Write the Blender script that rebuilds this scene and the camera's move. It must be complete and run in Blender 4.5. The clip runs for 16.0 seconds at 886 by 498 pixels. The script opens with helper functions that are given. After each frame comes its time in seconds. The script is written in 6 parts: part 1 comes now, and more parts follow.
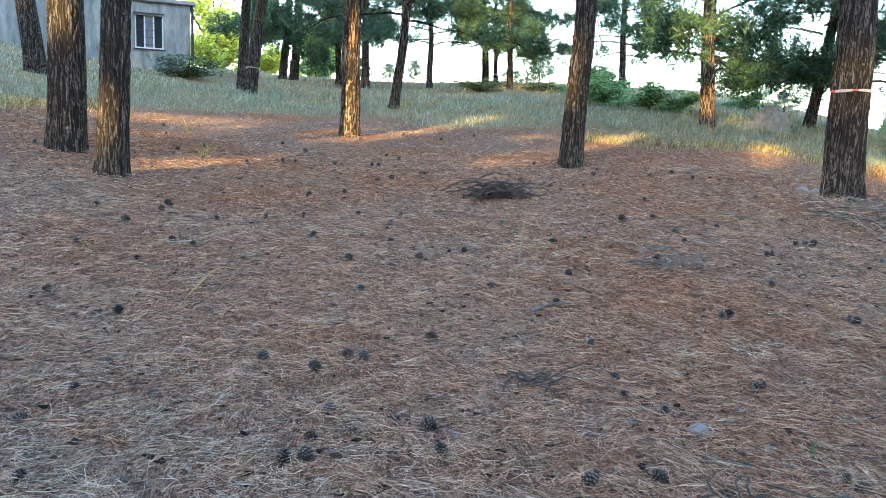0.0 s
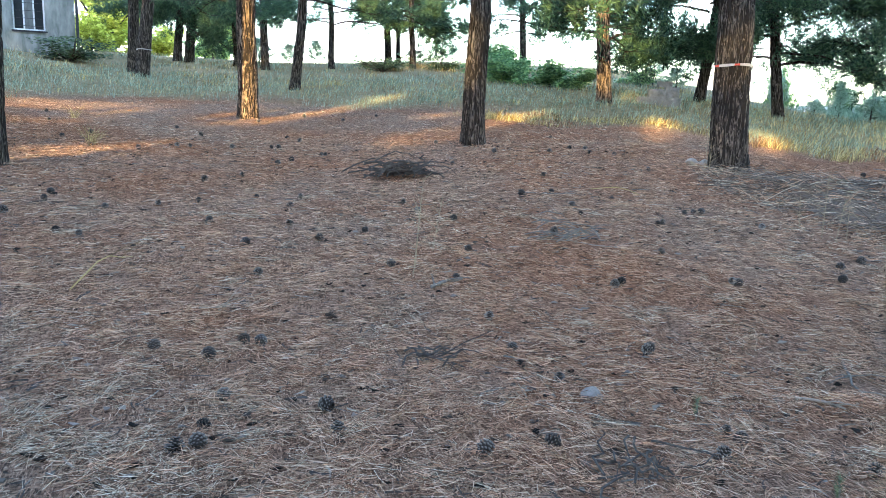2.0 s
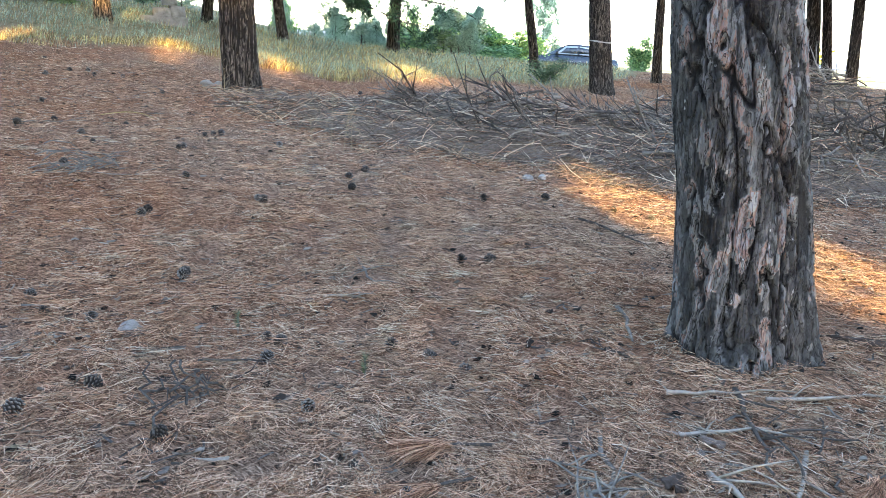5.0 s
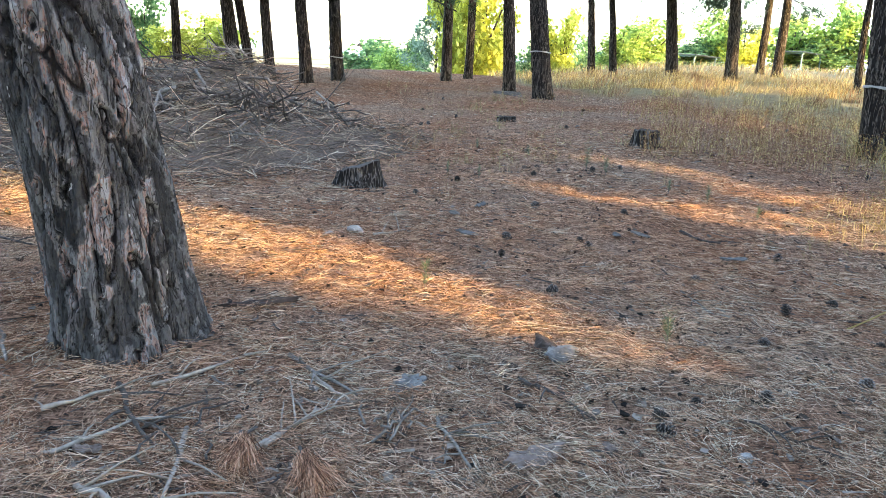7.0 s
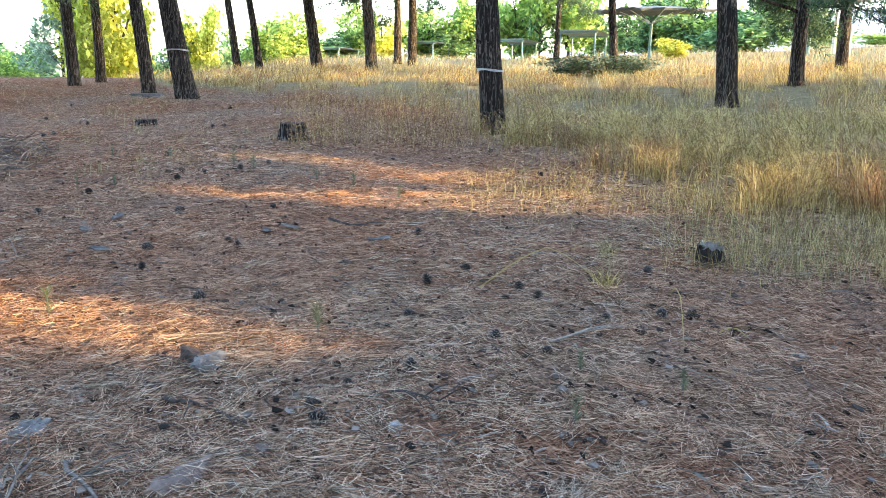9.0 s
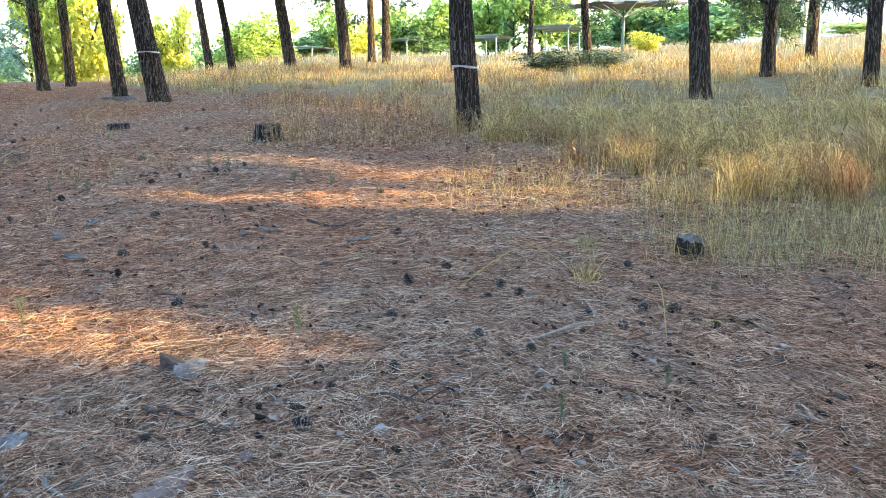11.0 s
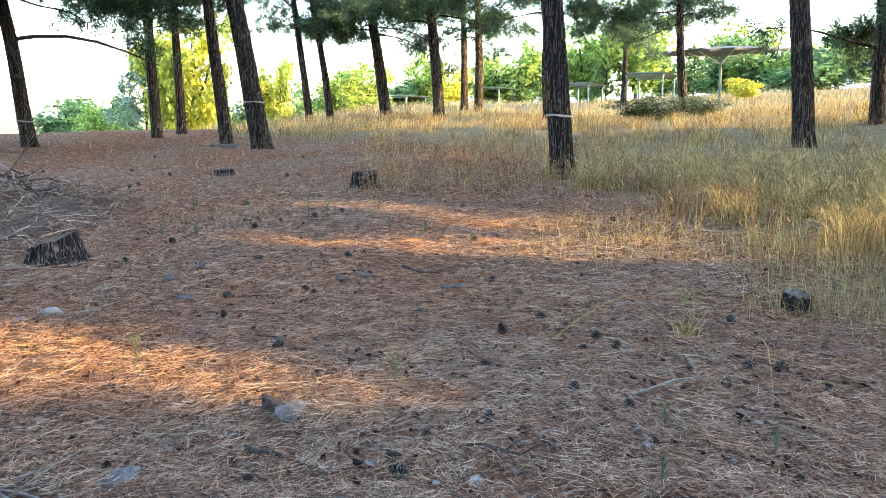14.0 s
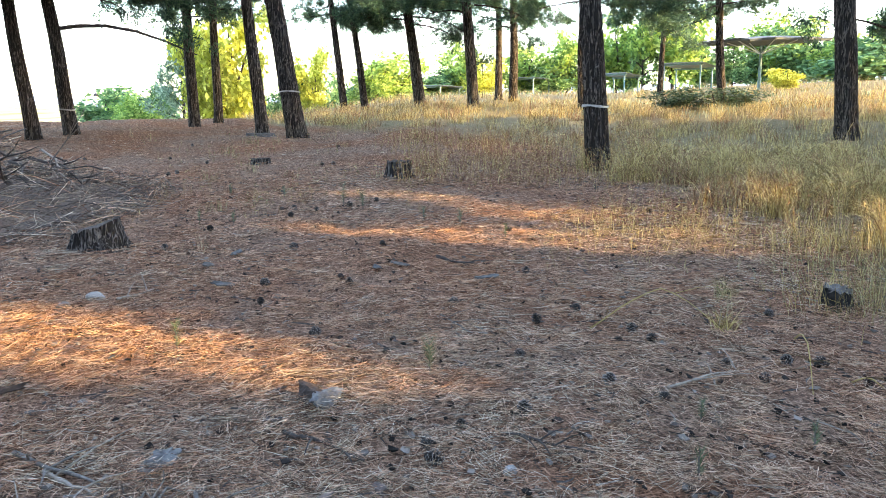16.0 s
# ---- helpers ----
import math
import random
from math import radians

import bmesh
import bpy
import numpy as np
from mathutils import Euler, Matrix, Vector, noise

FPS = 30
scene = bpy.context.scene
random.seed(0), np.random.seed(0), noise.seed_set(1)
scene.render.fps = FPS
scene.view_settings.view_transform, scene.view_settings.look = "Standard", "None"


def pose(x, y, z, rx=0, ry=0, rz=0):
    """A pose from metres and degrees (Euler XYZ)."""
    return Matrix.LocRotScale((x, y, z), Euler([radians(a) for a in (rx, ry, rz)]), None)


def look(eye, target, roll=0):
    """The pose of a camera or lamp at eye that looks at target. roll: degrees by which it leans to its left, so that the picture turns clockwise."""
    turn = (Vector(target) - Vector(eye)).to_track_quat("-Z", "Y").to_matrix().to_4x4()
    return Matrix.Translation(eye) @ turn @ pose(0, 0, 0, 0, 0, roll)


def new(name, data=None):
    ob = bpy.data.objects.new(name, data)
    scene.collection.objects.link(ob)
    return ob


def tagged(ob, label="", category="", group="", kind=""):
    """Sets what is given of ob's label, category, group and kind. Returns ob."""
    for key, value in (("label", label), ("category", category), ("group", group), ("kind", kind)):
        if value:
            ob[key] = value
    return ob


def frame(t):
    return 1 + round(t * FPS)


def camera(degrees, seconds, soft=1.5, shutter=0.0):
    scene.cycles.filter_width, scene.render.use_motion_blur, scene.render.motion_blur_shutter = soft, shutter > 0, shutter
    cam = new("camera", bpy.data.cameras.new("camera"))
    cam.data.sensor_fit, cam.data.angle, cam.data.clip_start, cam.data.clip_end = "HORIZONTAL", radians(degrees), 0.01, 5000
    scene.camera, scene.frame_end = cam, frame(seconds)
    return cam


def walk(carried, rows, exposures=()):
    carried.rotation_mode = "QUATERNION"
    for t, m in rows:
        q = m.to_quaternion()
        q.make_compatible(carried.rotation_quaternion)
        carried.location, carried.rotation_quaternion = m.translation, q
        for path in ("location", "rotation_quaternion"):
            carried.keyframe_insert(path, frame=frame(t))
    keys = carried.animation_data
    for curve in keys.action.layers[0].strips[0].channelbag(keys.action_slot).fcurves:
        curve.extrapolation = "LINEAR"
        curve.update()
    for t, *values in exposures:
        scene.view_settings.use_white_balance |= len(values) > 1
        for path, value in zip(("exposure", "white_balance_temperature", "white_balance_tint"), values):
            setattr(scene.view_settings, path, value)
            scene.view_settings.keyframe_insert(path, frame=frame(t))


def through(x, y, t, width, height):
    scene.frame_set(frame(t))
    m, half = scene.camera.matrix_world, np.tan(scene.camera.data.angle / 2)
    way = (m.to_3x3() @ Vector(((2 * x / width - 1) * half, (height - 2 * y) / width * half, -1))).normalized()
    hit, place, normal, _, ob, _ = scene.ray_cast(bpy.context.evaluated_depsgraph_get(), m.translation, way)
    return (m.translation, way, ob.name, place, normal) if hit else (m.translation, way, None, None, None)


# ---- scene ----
cam = camera(60.0, 16.0, soft=0.8)
PATH = [
    (0, (0.625, 1.462, 1.236), (0.915, 3.409, 0.882), 3.1),
    (0.5, (0.629, 1.462, 1.231), (0.951, 3.404, 0.876), 3.0),
    (1, (0.656, 1.442, 1.233), (1.045, 3.37, 0.871), 2.8),
    (1.5, (0.685, 1.437, 1.225), (1.146, 3.347, 0.85), 2.5),
    (2, (0.699, 1.448, 1.219), (1.215, 3.34, 0.828), 2.2),
    (2.5, (0.697, 1.461, 1.219), (1.27, 3.333, 0.812), 2.3),
    (3, (0.689, 1.469, 1.219), (1.382, 3.296, 0.795), 2.4),
    (3.2, (0.683, 1.463, 1.223), (1.449, 3.261, 0.797), 2.6),
    (5.3, (0.69, 1.403, 1.194), (2.273, 2.506, 0.664), 3.6),
    (5.5, (0.75, 1.367, 1.189), (2.389, 2.381, 0.654), 3.4),
    (6, (0.857, 1.219, 1.198), (2.639, 1.955, 0.666), 3.3),
    (6.1, (0.871, 1.171, 1.195), (2.677, 1.852, 0.671), 3.2),
    (6.5, (0.901, 1.12, 1.221), (2.794, 1.515, 0.71), 3.1),
    (7, (0.917, 1.057, 1.226), (2.856, 1.096, 0.74), 2.9),
    (7.5, (0.923, 0.983, 1.217), (2.85, 0.722, 0.75), 2.1),
    (8, (0.925, 0.938, 1.215), (2.807, 0.445, 0.75), 1.4),
    (8.5, (0.938, 0.898, 1.207), (2.769, 0.242, 0.739), 0.8),
    (9, (0.95, 0.878, 1.206), (2.737, 0.112, 0.735), 0.5),
    (11.3, (0.986, 0.875, 1.212), (2.749, 0.059, 0.734), -0.6),
    (11.5, (1.004, 0.86, 1.206), (2.77, 0.045, 0.741), -0.5),
    (12, (0.988, 0.878, 1.227), (2.778, 0.092, 0.804), -0.7),
    (12.5, (0.978, 0.895, 1.235), (2.799, 0.167, 0.843), -0.7),
    (13, (0.972, 0.921, 1.237), (2.818, 0.246, 0.864), -0.8),
    (13.5, (0.972, 0.914, 1.236), (2.831, 0.271, 0.872), -0.9),
    (14, (0.973, 0.919, 1.234), (2.842, 0.306, 0.874), -0.8),
    (14.5, (0.97, 0.93, 1.234), (2.85, 0.349, 0.873), -0.7),
    (15, (0.97, 0.929, 1.236), (2.856, 0.376, 0.87), -0.7),
    (15.5, (0.974, 0.932, 1.232), (2.865, 0.398, 0.859), -0.8),
    (16, (0.969, 0.94, 1.235), (2.858, 0.408, 0.851), -0.6),
]
walk(cam, [(t, look(eye, target, roll)) for t, eye, target, roll in PATH],
     exposures=[(0, 3.80, 6000, 10), (3, 3.86, 5900, 9), (5.5, 4.02, 6450, 12), (6.5, 3.94, 6500, 12), (7.5, 3.72, 6550, 13), (9, 3.78, 6380, 14), (12, 3.88, 6280, 13), (14, 3.70, 6480, 15), (16, 3.70, 6520, 15)])

# ---- sky and sun ----
SUN_AZ, SUN_EL = radians(215), radians(15)
TO_SUN = Vector((math.sin(SUN_AZ) * math.cos(SUN_EL), math.cos(SUN_AZ) * math.cos(SUN_EL), math.sin(SUN_EL)))
world = bpy.data.worlds.new("sky")
scene.world = world
world.use_nodes = True
sky = world.node_tree.nodes.new("ShaderNodeTexSky")
sky.sky_type, sky.sun_disc = "NISHITA", False
sky.sun_elevation, sky.sun_rotation = SUN_EL, SUN_AZ
sky.air_density, sky.dust_density, sky.ozone_density = 1.0, 0.7, 1.0
world.node_tree.links.new(sky.outputs[0], world.node_tree.nodes["Background"].inputs[0])
world.node_tree.nodes["Background"].inputs[1].default_value = 0.15
sun_data = bpy.data.lights.new("sun", "SUN")
sun_data.energy, sun_data.angle, sun_data.color = 1.7, radians(0.6), (1.0, 0.70, 0.25)
sun = new("sun", sun_data)
sun.matrix_world = look(TO_SUN * 60, (0, 0, 0))

# ---- materials ----
class Mat:
    """A node material under construction."""

    def __init__(self, name, rough=0.85, metal=0.0, spec=0.3):
        self.m = bpy.data.materials.new(name)
        self.m.use_nodes = True
        self.t = self.m.node_tree
        self.b = self.t.nodes["Principled BSDF"]
        self.b.inputs["Roughness"].default_value = rough
        self.b.inputs["Metallic"].default_value = metal
        self.b.inputs["Specular IOR Level"].default_value = spec
        self.coord = self.t.nodes.new("ShaderNodeTexCoord")

    def link(self, a, b):
        self.t.links.new(a, b)

    def mapped(self, scale=(1, 1, 1), rot=(0, 0, 0), space="Object"):
        n = self.t.nodes.new("ShaderNodeMapping")
        n.inputs["Scale"].default_value = scale
        n.inputs["Rotation"].default_value = rot
        self.link(self.coord.outputs[space], n.inputs["Vector"])
        return n.outputs[0]

    def noise(self, scale, detail=4, rough=0.6, vec=None, warp=0.0):
        n = self.t.nodes.new("ShaderNodeTexNoise")
        n.inputs["Scale"].default_value, n.inputs["Detail"].default_value = scale, detail
        n.inputs["Roughness"].default_value, n.inputs["Distortion"].default_value = rough, warp
        self.link(vec or self.coord.outputs["Object"], n.inputs["Vector"])
        return n.outputs["Fac"]

    def cells(self, scale, vec=None, feature="F1"):
        n = self.t.nodes.new("ShaderNodeTexVoronoi")
        n.feature = feature
        n.inputs["Scale"].default_value = scale
        self.link(vec or self.coord.outputs["Object"], n.inputs["Vector"])
        return n.outputs["Distance"]

    def ramp(self, fac, *stops):
        n = self.t.nodes.new("ShaderNodeValToRGB")
        while len(n.color_ramp.elements) < len(stops):
            n.color_ramp.elements.new(0.5)
        for e, (p, c) in zip(n.color_ramp.elements, stops):
            e.position, e.color = p, (*c, 1) if len(c) == 3 else c
        self.link(fac, n.inputs[0])
        return n.outputs[0]

    def mix(self, fac, a, b, kind="MIX"):
        n = self.t.nodes.new("ShaderNodeMix")
        n.data_type, n.blend_type = "RGBA", kind
        for sock, v in ((n.inputs[0], fac), (n.inputs[6], a), (n.inputs[7], b)):
            if isinstance(v, (int, float)):
                sock.default_value = v
            elif isinstance(v, tuple):
                sock.default_value = (*v, 1)
            else:
                self.link(v, sock)
        return n.outputs[2]

    def math(self, op, a, b=0.0):
        n = self.t.nodes.new("ShaderNodeMath")
        n.operation, n.use_clamp = op, False
        for sock, v in ((n.inputs[0], a), (n.inputs[1], b)):
            if isinstance(v, (int, float)):
                sock.default_value = v
            else:
                self.link(v, sock)
        return n.outputs[0]

    def attr(self, name):
        n = self.t.nodes.new("ShaderNodeAttribute")
        n.attribute_name = name
        return n.outputs["Fac"]

    def rand(self, island=False):
        if island:
            return self.t.nodes.new("ShaderNodeNewGeometry").outputs["Random Per Island"]
        return self.t.nodes.new("ShaderNodeObjectInfo").outputs["Random"]

    def color(self, c):
        if isinstance(c, tuple):
            self.b.inputs["Base Color"].default_value = (*c, 1)
        else:
            self.link(c, self.b.inputs["Base Color"])
        return self

    def bump(self, height, strength=0.5, dist=0.01):
        n = self.t.nodes.new("ShaderNodeBump")
        n.inputs["Strength"].default_value, n.inputs["Distance"].default_value = strength, dist
        self.link(height, n.inputs["Height"])
        self.link(n.outputs[0], self.b.inputs["Normal"])
        return self

    def leafy(self, amount):
        """Thin leaves let some light through."""
        tr = self.t.nodes.new("ShaderNodeBsdfTranslucent")
        src = self.b.inputs["Base Color"]
        if src.is_linked:
            self.link(src.links[0].from_socket, tr.inputs[0])
        else:
            tr.inputs[0].default_value = src.default_value
        mx = self.t.nodes.new("ShaderNodeMixShader")
        mx.inputs[0].default_value = amount
        self.link(self.b.outputs[0], mx.inputs[1])
        self.link(tr.outputs[0], mx.inputs[2])
        self.link(mx.outputs[0], self.t.nodes["Material Output"].inputs[0])
        return self


def grained(name, dark, light, scale=20.0, rough=0.85, metal=0.0, stretch=(1, 1, 1), bump=0.3, dist=0.005, spec=0.15, stain=0.35):
    """A surface with grain and larger stains."""
    k = Mat(name, rough, metal, spec)
    v = k.mapped(stretch)
    fine, wide = k.noise(scale, 6, 0.65, v), k.noise(scale * 0.13, 3, 0.5, v)
    c = k.ramp(fine, (0.3, dark), (0.7, light))
    k.color(k.mix(k.math("MULTIPLY", wide, stain), c, tuple(0.55 * x for x in dark)))
    return k.bump(fine, bump, dist).m


def soil_material():
    k = Mat("needle_soil", 1.0, 0, 0.0)
    streak_a = k.noise(120, 5, 0.7, k.mapped((1, 0.16, 1), (0, 0, 0.5)), 1.2)
    streak_b = k.noise(110, 5, 0.7, k.mapped((0.16, 1, 1), (0, 0, 0.3)), 1.2)
    streak_c = k.noise(100, 5, 0.7, k.mapped((1, 0.18, 1), (0, 0, -0.9)), 1.5)
    lines = k.math("MAXIMUM", k.math("MAXIMUM", streak_a, streak_b), streak_c)
    litter = k.ramp(lines, (0.485, (0.034, 0.022, 0.016)), (0.58, (0.29, 0.180, 0.121)), (0.69, (0.62, 0.435, 0.305)))
    wide = k.noise(0.55, 5, 0.6)
    red = k.mix(1.0, litter, (1.0, 0.78, 0.65), "MULTIPLY")
    body = k.mix(k.ramp(wide, (0.40, (0, 0, 0)), (0.62, (1, 1, 1))), litter, red)
    grey = k.ramp(k.noise(1.7, 5, 0.65), (0.5, (0, 0, 0)), (0.68, (1, 1, 1)))
    body = k.mix(k.math("MULTIPLY", grey, 0.18), body, (0.15, 0.13, 0.112))
    straw = k.ramp(k.noise(9, 5, 0.7), (0.3, (0.10, 0.080, 0.045)), (0.7, (0.34, 0.275, 0.165)))
    body = k.mix(k.attr("grassy"), body, straw)
    field = k.ramp(k.noise(0.03, 5, 0.6), (0.35, (0.16, 0.17, 0.07)), (0.55, (0.42, 0.36, 0.22)), (0.7, (0.30, 0.27, 0.15)))
    body = k.mix(k.attr("far"), body, field)
    k.color(body)
    return k.bump(k.math("ADD", lines, k.math("MULTIPLY", k.noise(14, 5, 0.7), 0.9)), 0.9, 0.02).m


def bark_material(name, plate_dark, plate_light, red=0.5, relief=True):
    """Long wavy ridges that part and join, with dark furrows between them."""
    k = Mat(name, 0.95, 0, 0.08)
    v = k.mapped((1, 1, 0.10))
    ridge = k.math("ABSOLUTE", k.math("SUBTRACT", k.noise(30, 1, 0.4, v, 0.8), 0.5))
    split = k.math("ABSOLUTE", k.math("SUBTRACT", k.noise(13, 2, 0.5, k.mapped((1, 1, 0.55)), 0.5), 0.5))
    flake = k.noise(46, 6, 0.7, k.mapped((1, 1, 0.4)), 0.6)
    patch = k.noise(4, 4, 0.6, k.mapped((1, 1, 0.35)))
    plate = k.ramp(flake, (0.30, plate_dark), (0.68, plate_light))
    plate = k.mix(k.math("MULTIPLY", k.ramp(patch, (0.50, (0, 0, 0)), (0.66, (1, 1, 1))), red), plate, (0.27, 0.135, 0.085))
    furrow = k.math("MULTIPLY", k.ramp(ridge, (0.020, (1, 1, 1)), (0.075, (0.05, 0.05, 0.05))), k.ramp(split, (0.004, (0.35, 0.35, 0.35)), (0.03, (1, 1, 1))))
    tone = k.math("MULTIPLY", furrow, k.ramp(k.attr("plate"), (0.1, (0.55, 0.55, 0.55)), (0.7, (1, 1, 1)))) if relief else furrow
    k.color(k.mix(tone, (0.018, 0.014, 0.012), plate))
    return k.bump(k.math("ADD", furrow, k.math("MULTIPLY", flake, 0.5)), 1.0, 0.022).m


def old_bark_material():
    """Flat flaking plates, each of its own tone, between dark fissures."""
    k = Mat("old_pine_bark", 0.9, 0, 0.2)
    flake = k.noise(60, 7, 0.72, k.mapped((1, 1, 0.3)), 0.8)
    smear = k.noise(15, 5, 0.65, k.mapped((1, 1, 0.22)), 0.9)
    layer = k.ramp(k.noise(26, 3, 0.6, k.mapped((1, 1, 0.33)), 1.2), (0.47, (0, 0, 0)), (0.51, (1, 1, 1)))
    tone = k.math("ADD", k.attr("tone"), k.math("MULTIPLY", k.math("SUBTRACT", smear, 0.5), 0.75))
    tone = k.math("ADD", tone, k.math("MULTIPLY", layer, 0.10))
    plate = k.ramp(tone, (0.08, (0.024, 0.022, 0.021)), (0.34, (0.060, 0.056, 0.053)), (0.58, (0.115, 0.109, 0.104)), (0.78, (0.185, 0.180, 0.178)), (0.83, (0.24, 0.140, 0.108)), (0.95, (0.29, 0.285, 0.28)))
    plate = k.mix(k.ramp(flake, (0.36, (0.8, 0.8, 0.8)), (0.50, (0, 0, 0))), plate, (0.034, 0.028, 0.025))
    speck = k.ramp(k.noise(24, 3, 0.5, k.mapped((1, 1, 0.6))), (0.70, (0, 0, 0)), (0.73, (1, 1, 1)))
    plate = k.mix(k.math("MULTIPLY", speck, 0.6), plate, (0.46, 0.45, 0.43))
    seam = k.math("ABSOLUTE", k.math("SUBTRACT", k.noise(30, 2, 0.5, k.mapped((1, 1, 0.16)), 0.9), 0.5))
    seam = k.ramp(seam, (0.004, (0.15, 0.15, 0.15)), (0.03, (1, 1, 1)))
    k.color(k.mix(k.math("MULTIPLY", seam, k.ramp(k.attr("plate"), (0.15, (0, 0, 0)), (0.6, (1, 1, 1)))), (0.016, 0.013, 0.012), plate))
    return k.bump(k.math("ADD", k.math("ADD", flake, k.math("MULTIPLY", layer, 0.7)), seam), 1.0, 0.012).m


def leaf_material(name, dark, mid, light, through=0.35, rough=0.55, spec=0.25, low=0.25):
    k = Mat(name, rough, 0, spec)
    k.color(k.ramp(k.rand(True), (low, dark), (0.45 + 0.5 * low, mid), (0.92, light)))
    return k.leafy(through).m


SOIL = soil_material()
BARK = bark_material("pine_bark", (0.050, 0.043, 0.038), (0.23, 0.192, 0.158), 0.02)
BARK_OLD = old_bark_material()
# Red-brown bark, its colour also lightened to carry low sun on two trunks.
BARK_BROWN_LIT = bark_material("pine_bark_brown_lit", (0.20, 0.135, 0.095), (0.46, 0.33, 0.24), 0.25)
NEEDLES = leaf_material("pine_needles", (0.028, 0.06, 0.036), (0.052, 0.108, 0.058), (0.11, 0.175, 0.085), 0.3)
NEEDLES_DRY = leaf_material("dry_needles", (0.08, 0.05, 0.034), (0.43, 0.268, 0.175), (0.78, 0.555, 0.39), 0.1, 0.9, 0.03, 0.28)
NEEDLES_RED = leaf_material("fresh_brown_needles", (0.095, 0.047, 0.029), (0.46, 0.235, 0.138), (0.73, 0.455, 0.295), 0.1, 0.9, 0.03, 0.28)
TWIG = grained("dead_twig", (0.09, 0.075, 0.064), (0.28, 0.243, 0.21), 40, stretch=(1, 1, 0.3))
TWIG_DARK = grained("dark_twig", (0.035, 0.028, 0.024), (0.115, 0.095, 0.082), 40, stretch=(1, 1, 0.3))
TWIG_PALE = grained("peeled_twig", (0.20, 0.16, 0.128), (0.40, 0.335, 0.275), 40, stretch=(1, 1, 0.3))
LEAF_YELLOW = leaf_material("yellowing_leaves", (0.34, 0.37, 0.05), (0.58, 0.6, 0.1), (0.75, 0.75, 0.18), 0.5)
LEAF_LIME = leaf_material("lime_leaves", (0.16, 0.26, 0.06), (0.32, 0.45, 0.10), (0.50, 0.60, 0.16), 0.5)
LEAF_GREEN = leaf_material("green_leaves", (0.08, 0.16, 0.06), (0.17, 0.29, 0.11), (0.30, 0.44, 0.17), 0.45)
LEAF_DARK = leaf_material("dark_shrub_leaves", (0.03, 0.058, 0.03), (0.065, 0.11, 0.05), (0.12, 0.17, 0.08), 0.25)
LEAF_GREY = leaf_material("grey_green_leaves", (0.14, 0.21, 0.14), (0.25, 0.35, 0.24), (0.38, 0.48, 0.35), 0.45)
GRASS_STRAW = leaf_material("dry_grass", (0.14, 0.092, 0.028), (0.43, 0.315, 0.105), (0.7, 0.55, 0.25), 0.35)
GRASS_GREEN = leaf_material("grey_green_grass", (0.13, 0.105, 0.045), (0.31, 0.25, 0.105), (0.5, 0.43, 0.22), 0.35)
GRASS_GREY = leaf_material("shaded_bank_grass", (0.115, 0.155, 0.105), (0.25, 0.305, 0.21), (0.43, 0.485, 0.35), 0.3)
GRASS_RUST = leaf_material("rusty_weeds", (0.11, 0.048, 0.022), (0.29, 0.14, 0.068), (0.5, 0.32, 0.17), 0.3)

# ---- building helpers ----
def mesh_of(name, verts, faces, mats, index=None, smooth=False):
    me = bpy.data.meshes.new(name)
    me.from_pydata([tuple(v) for v in verts], [], [tuple(f) for f in faces])
    for m in mats if isinstance(mats, (list, tuple)) else [mats]:
        me.materials.append(m)
    if index is not None:
        me.polygons.foreach_set("material_index", index)
    if smooth:
        me.polygons.foreach_set("use_smooth", [True] * len(me.polygons))
    me.update()
    return me


def from_bm(name, bm, mat, smooth=False):
    me = bpy.data.meshes.new(name)
    bm.to_mesh(me)
    bm.free()
    me.materials.append(mat)
    if smooth:
        me.polygons.foreach_set("use_smooth", [True] * len(me.polygons))
    return me


def part(name, me, parent, label=""):
    """Link a mesh as one part under a thing or under a part."""
    ob = new(name, me)
    ob.parent = parent
    return tagged(ob, label)


def triangles(name, verts, mat):
    """A mesh of loose triangles from an array of 3n corners."""
    n = len(verts)
    me = bpy.data.meshes.new(name)
    me.vertices.add(n)
    me.vertices.foreach_set("co", np.asarray(verts, dtype=np.float32).ravel())
    me.loops.add(n)
    me.loops.foreach_set("vertex_index", np.arange(n, dtype=np.int32))
    me.polygons.add(n // 3)
    me.polygons.foreach_set("loop_start", np.arange(0, n, 3, dtype=np.int32))
    me.polygons.foreach_set("loop_total", np.full(n // 3, 3, dtype=np.int32))
    me.materials.append(mat)
    me.update(calc_edges=True)
    return me


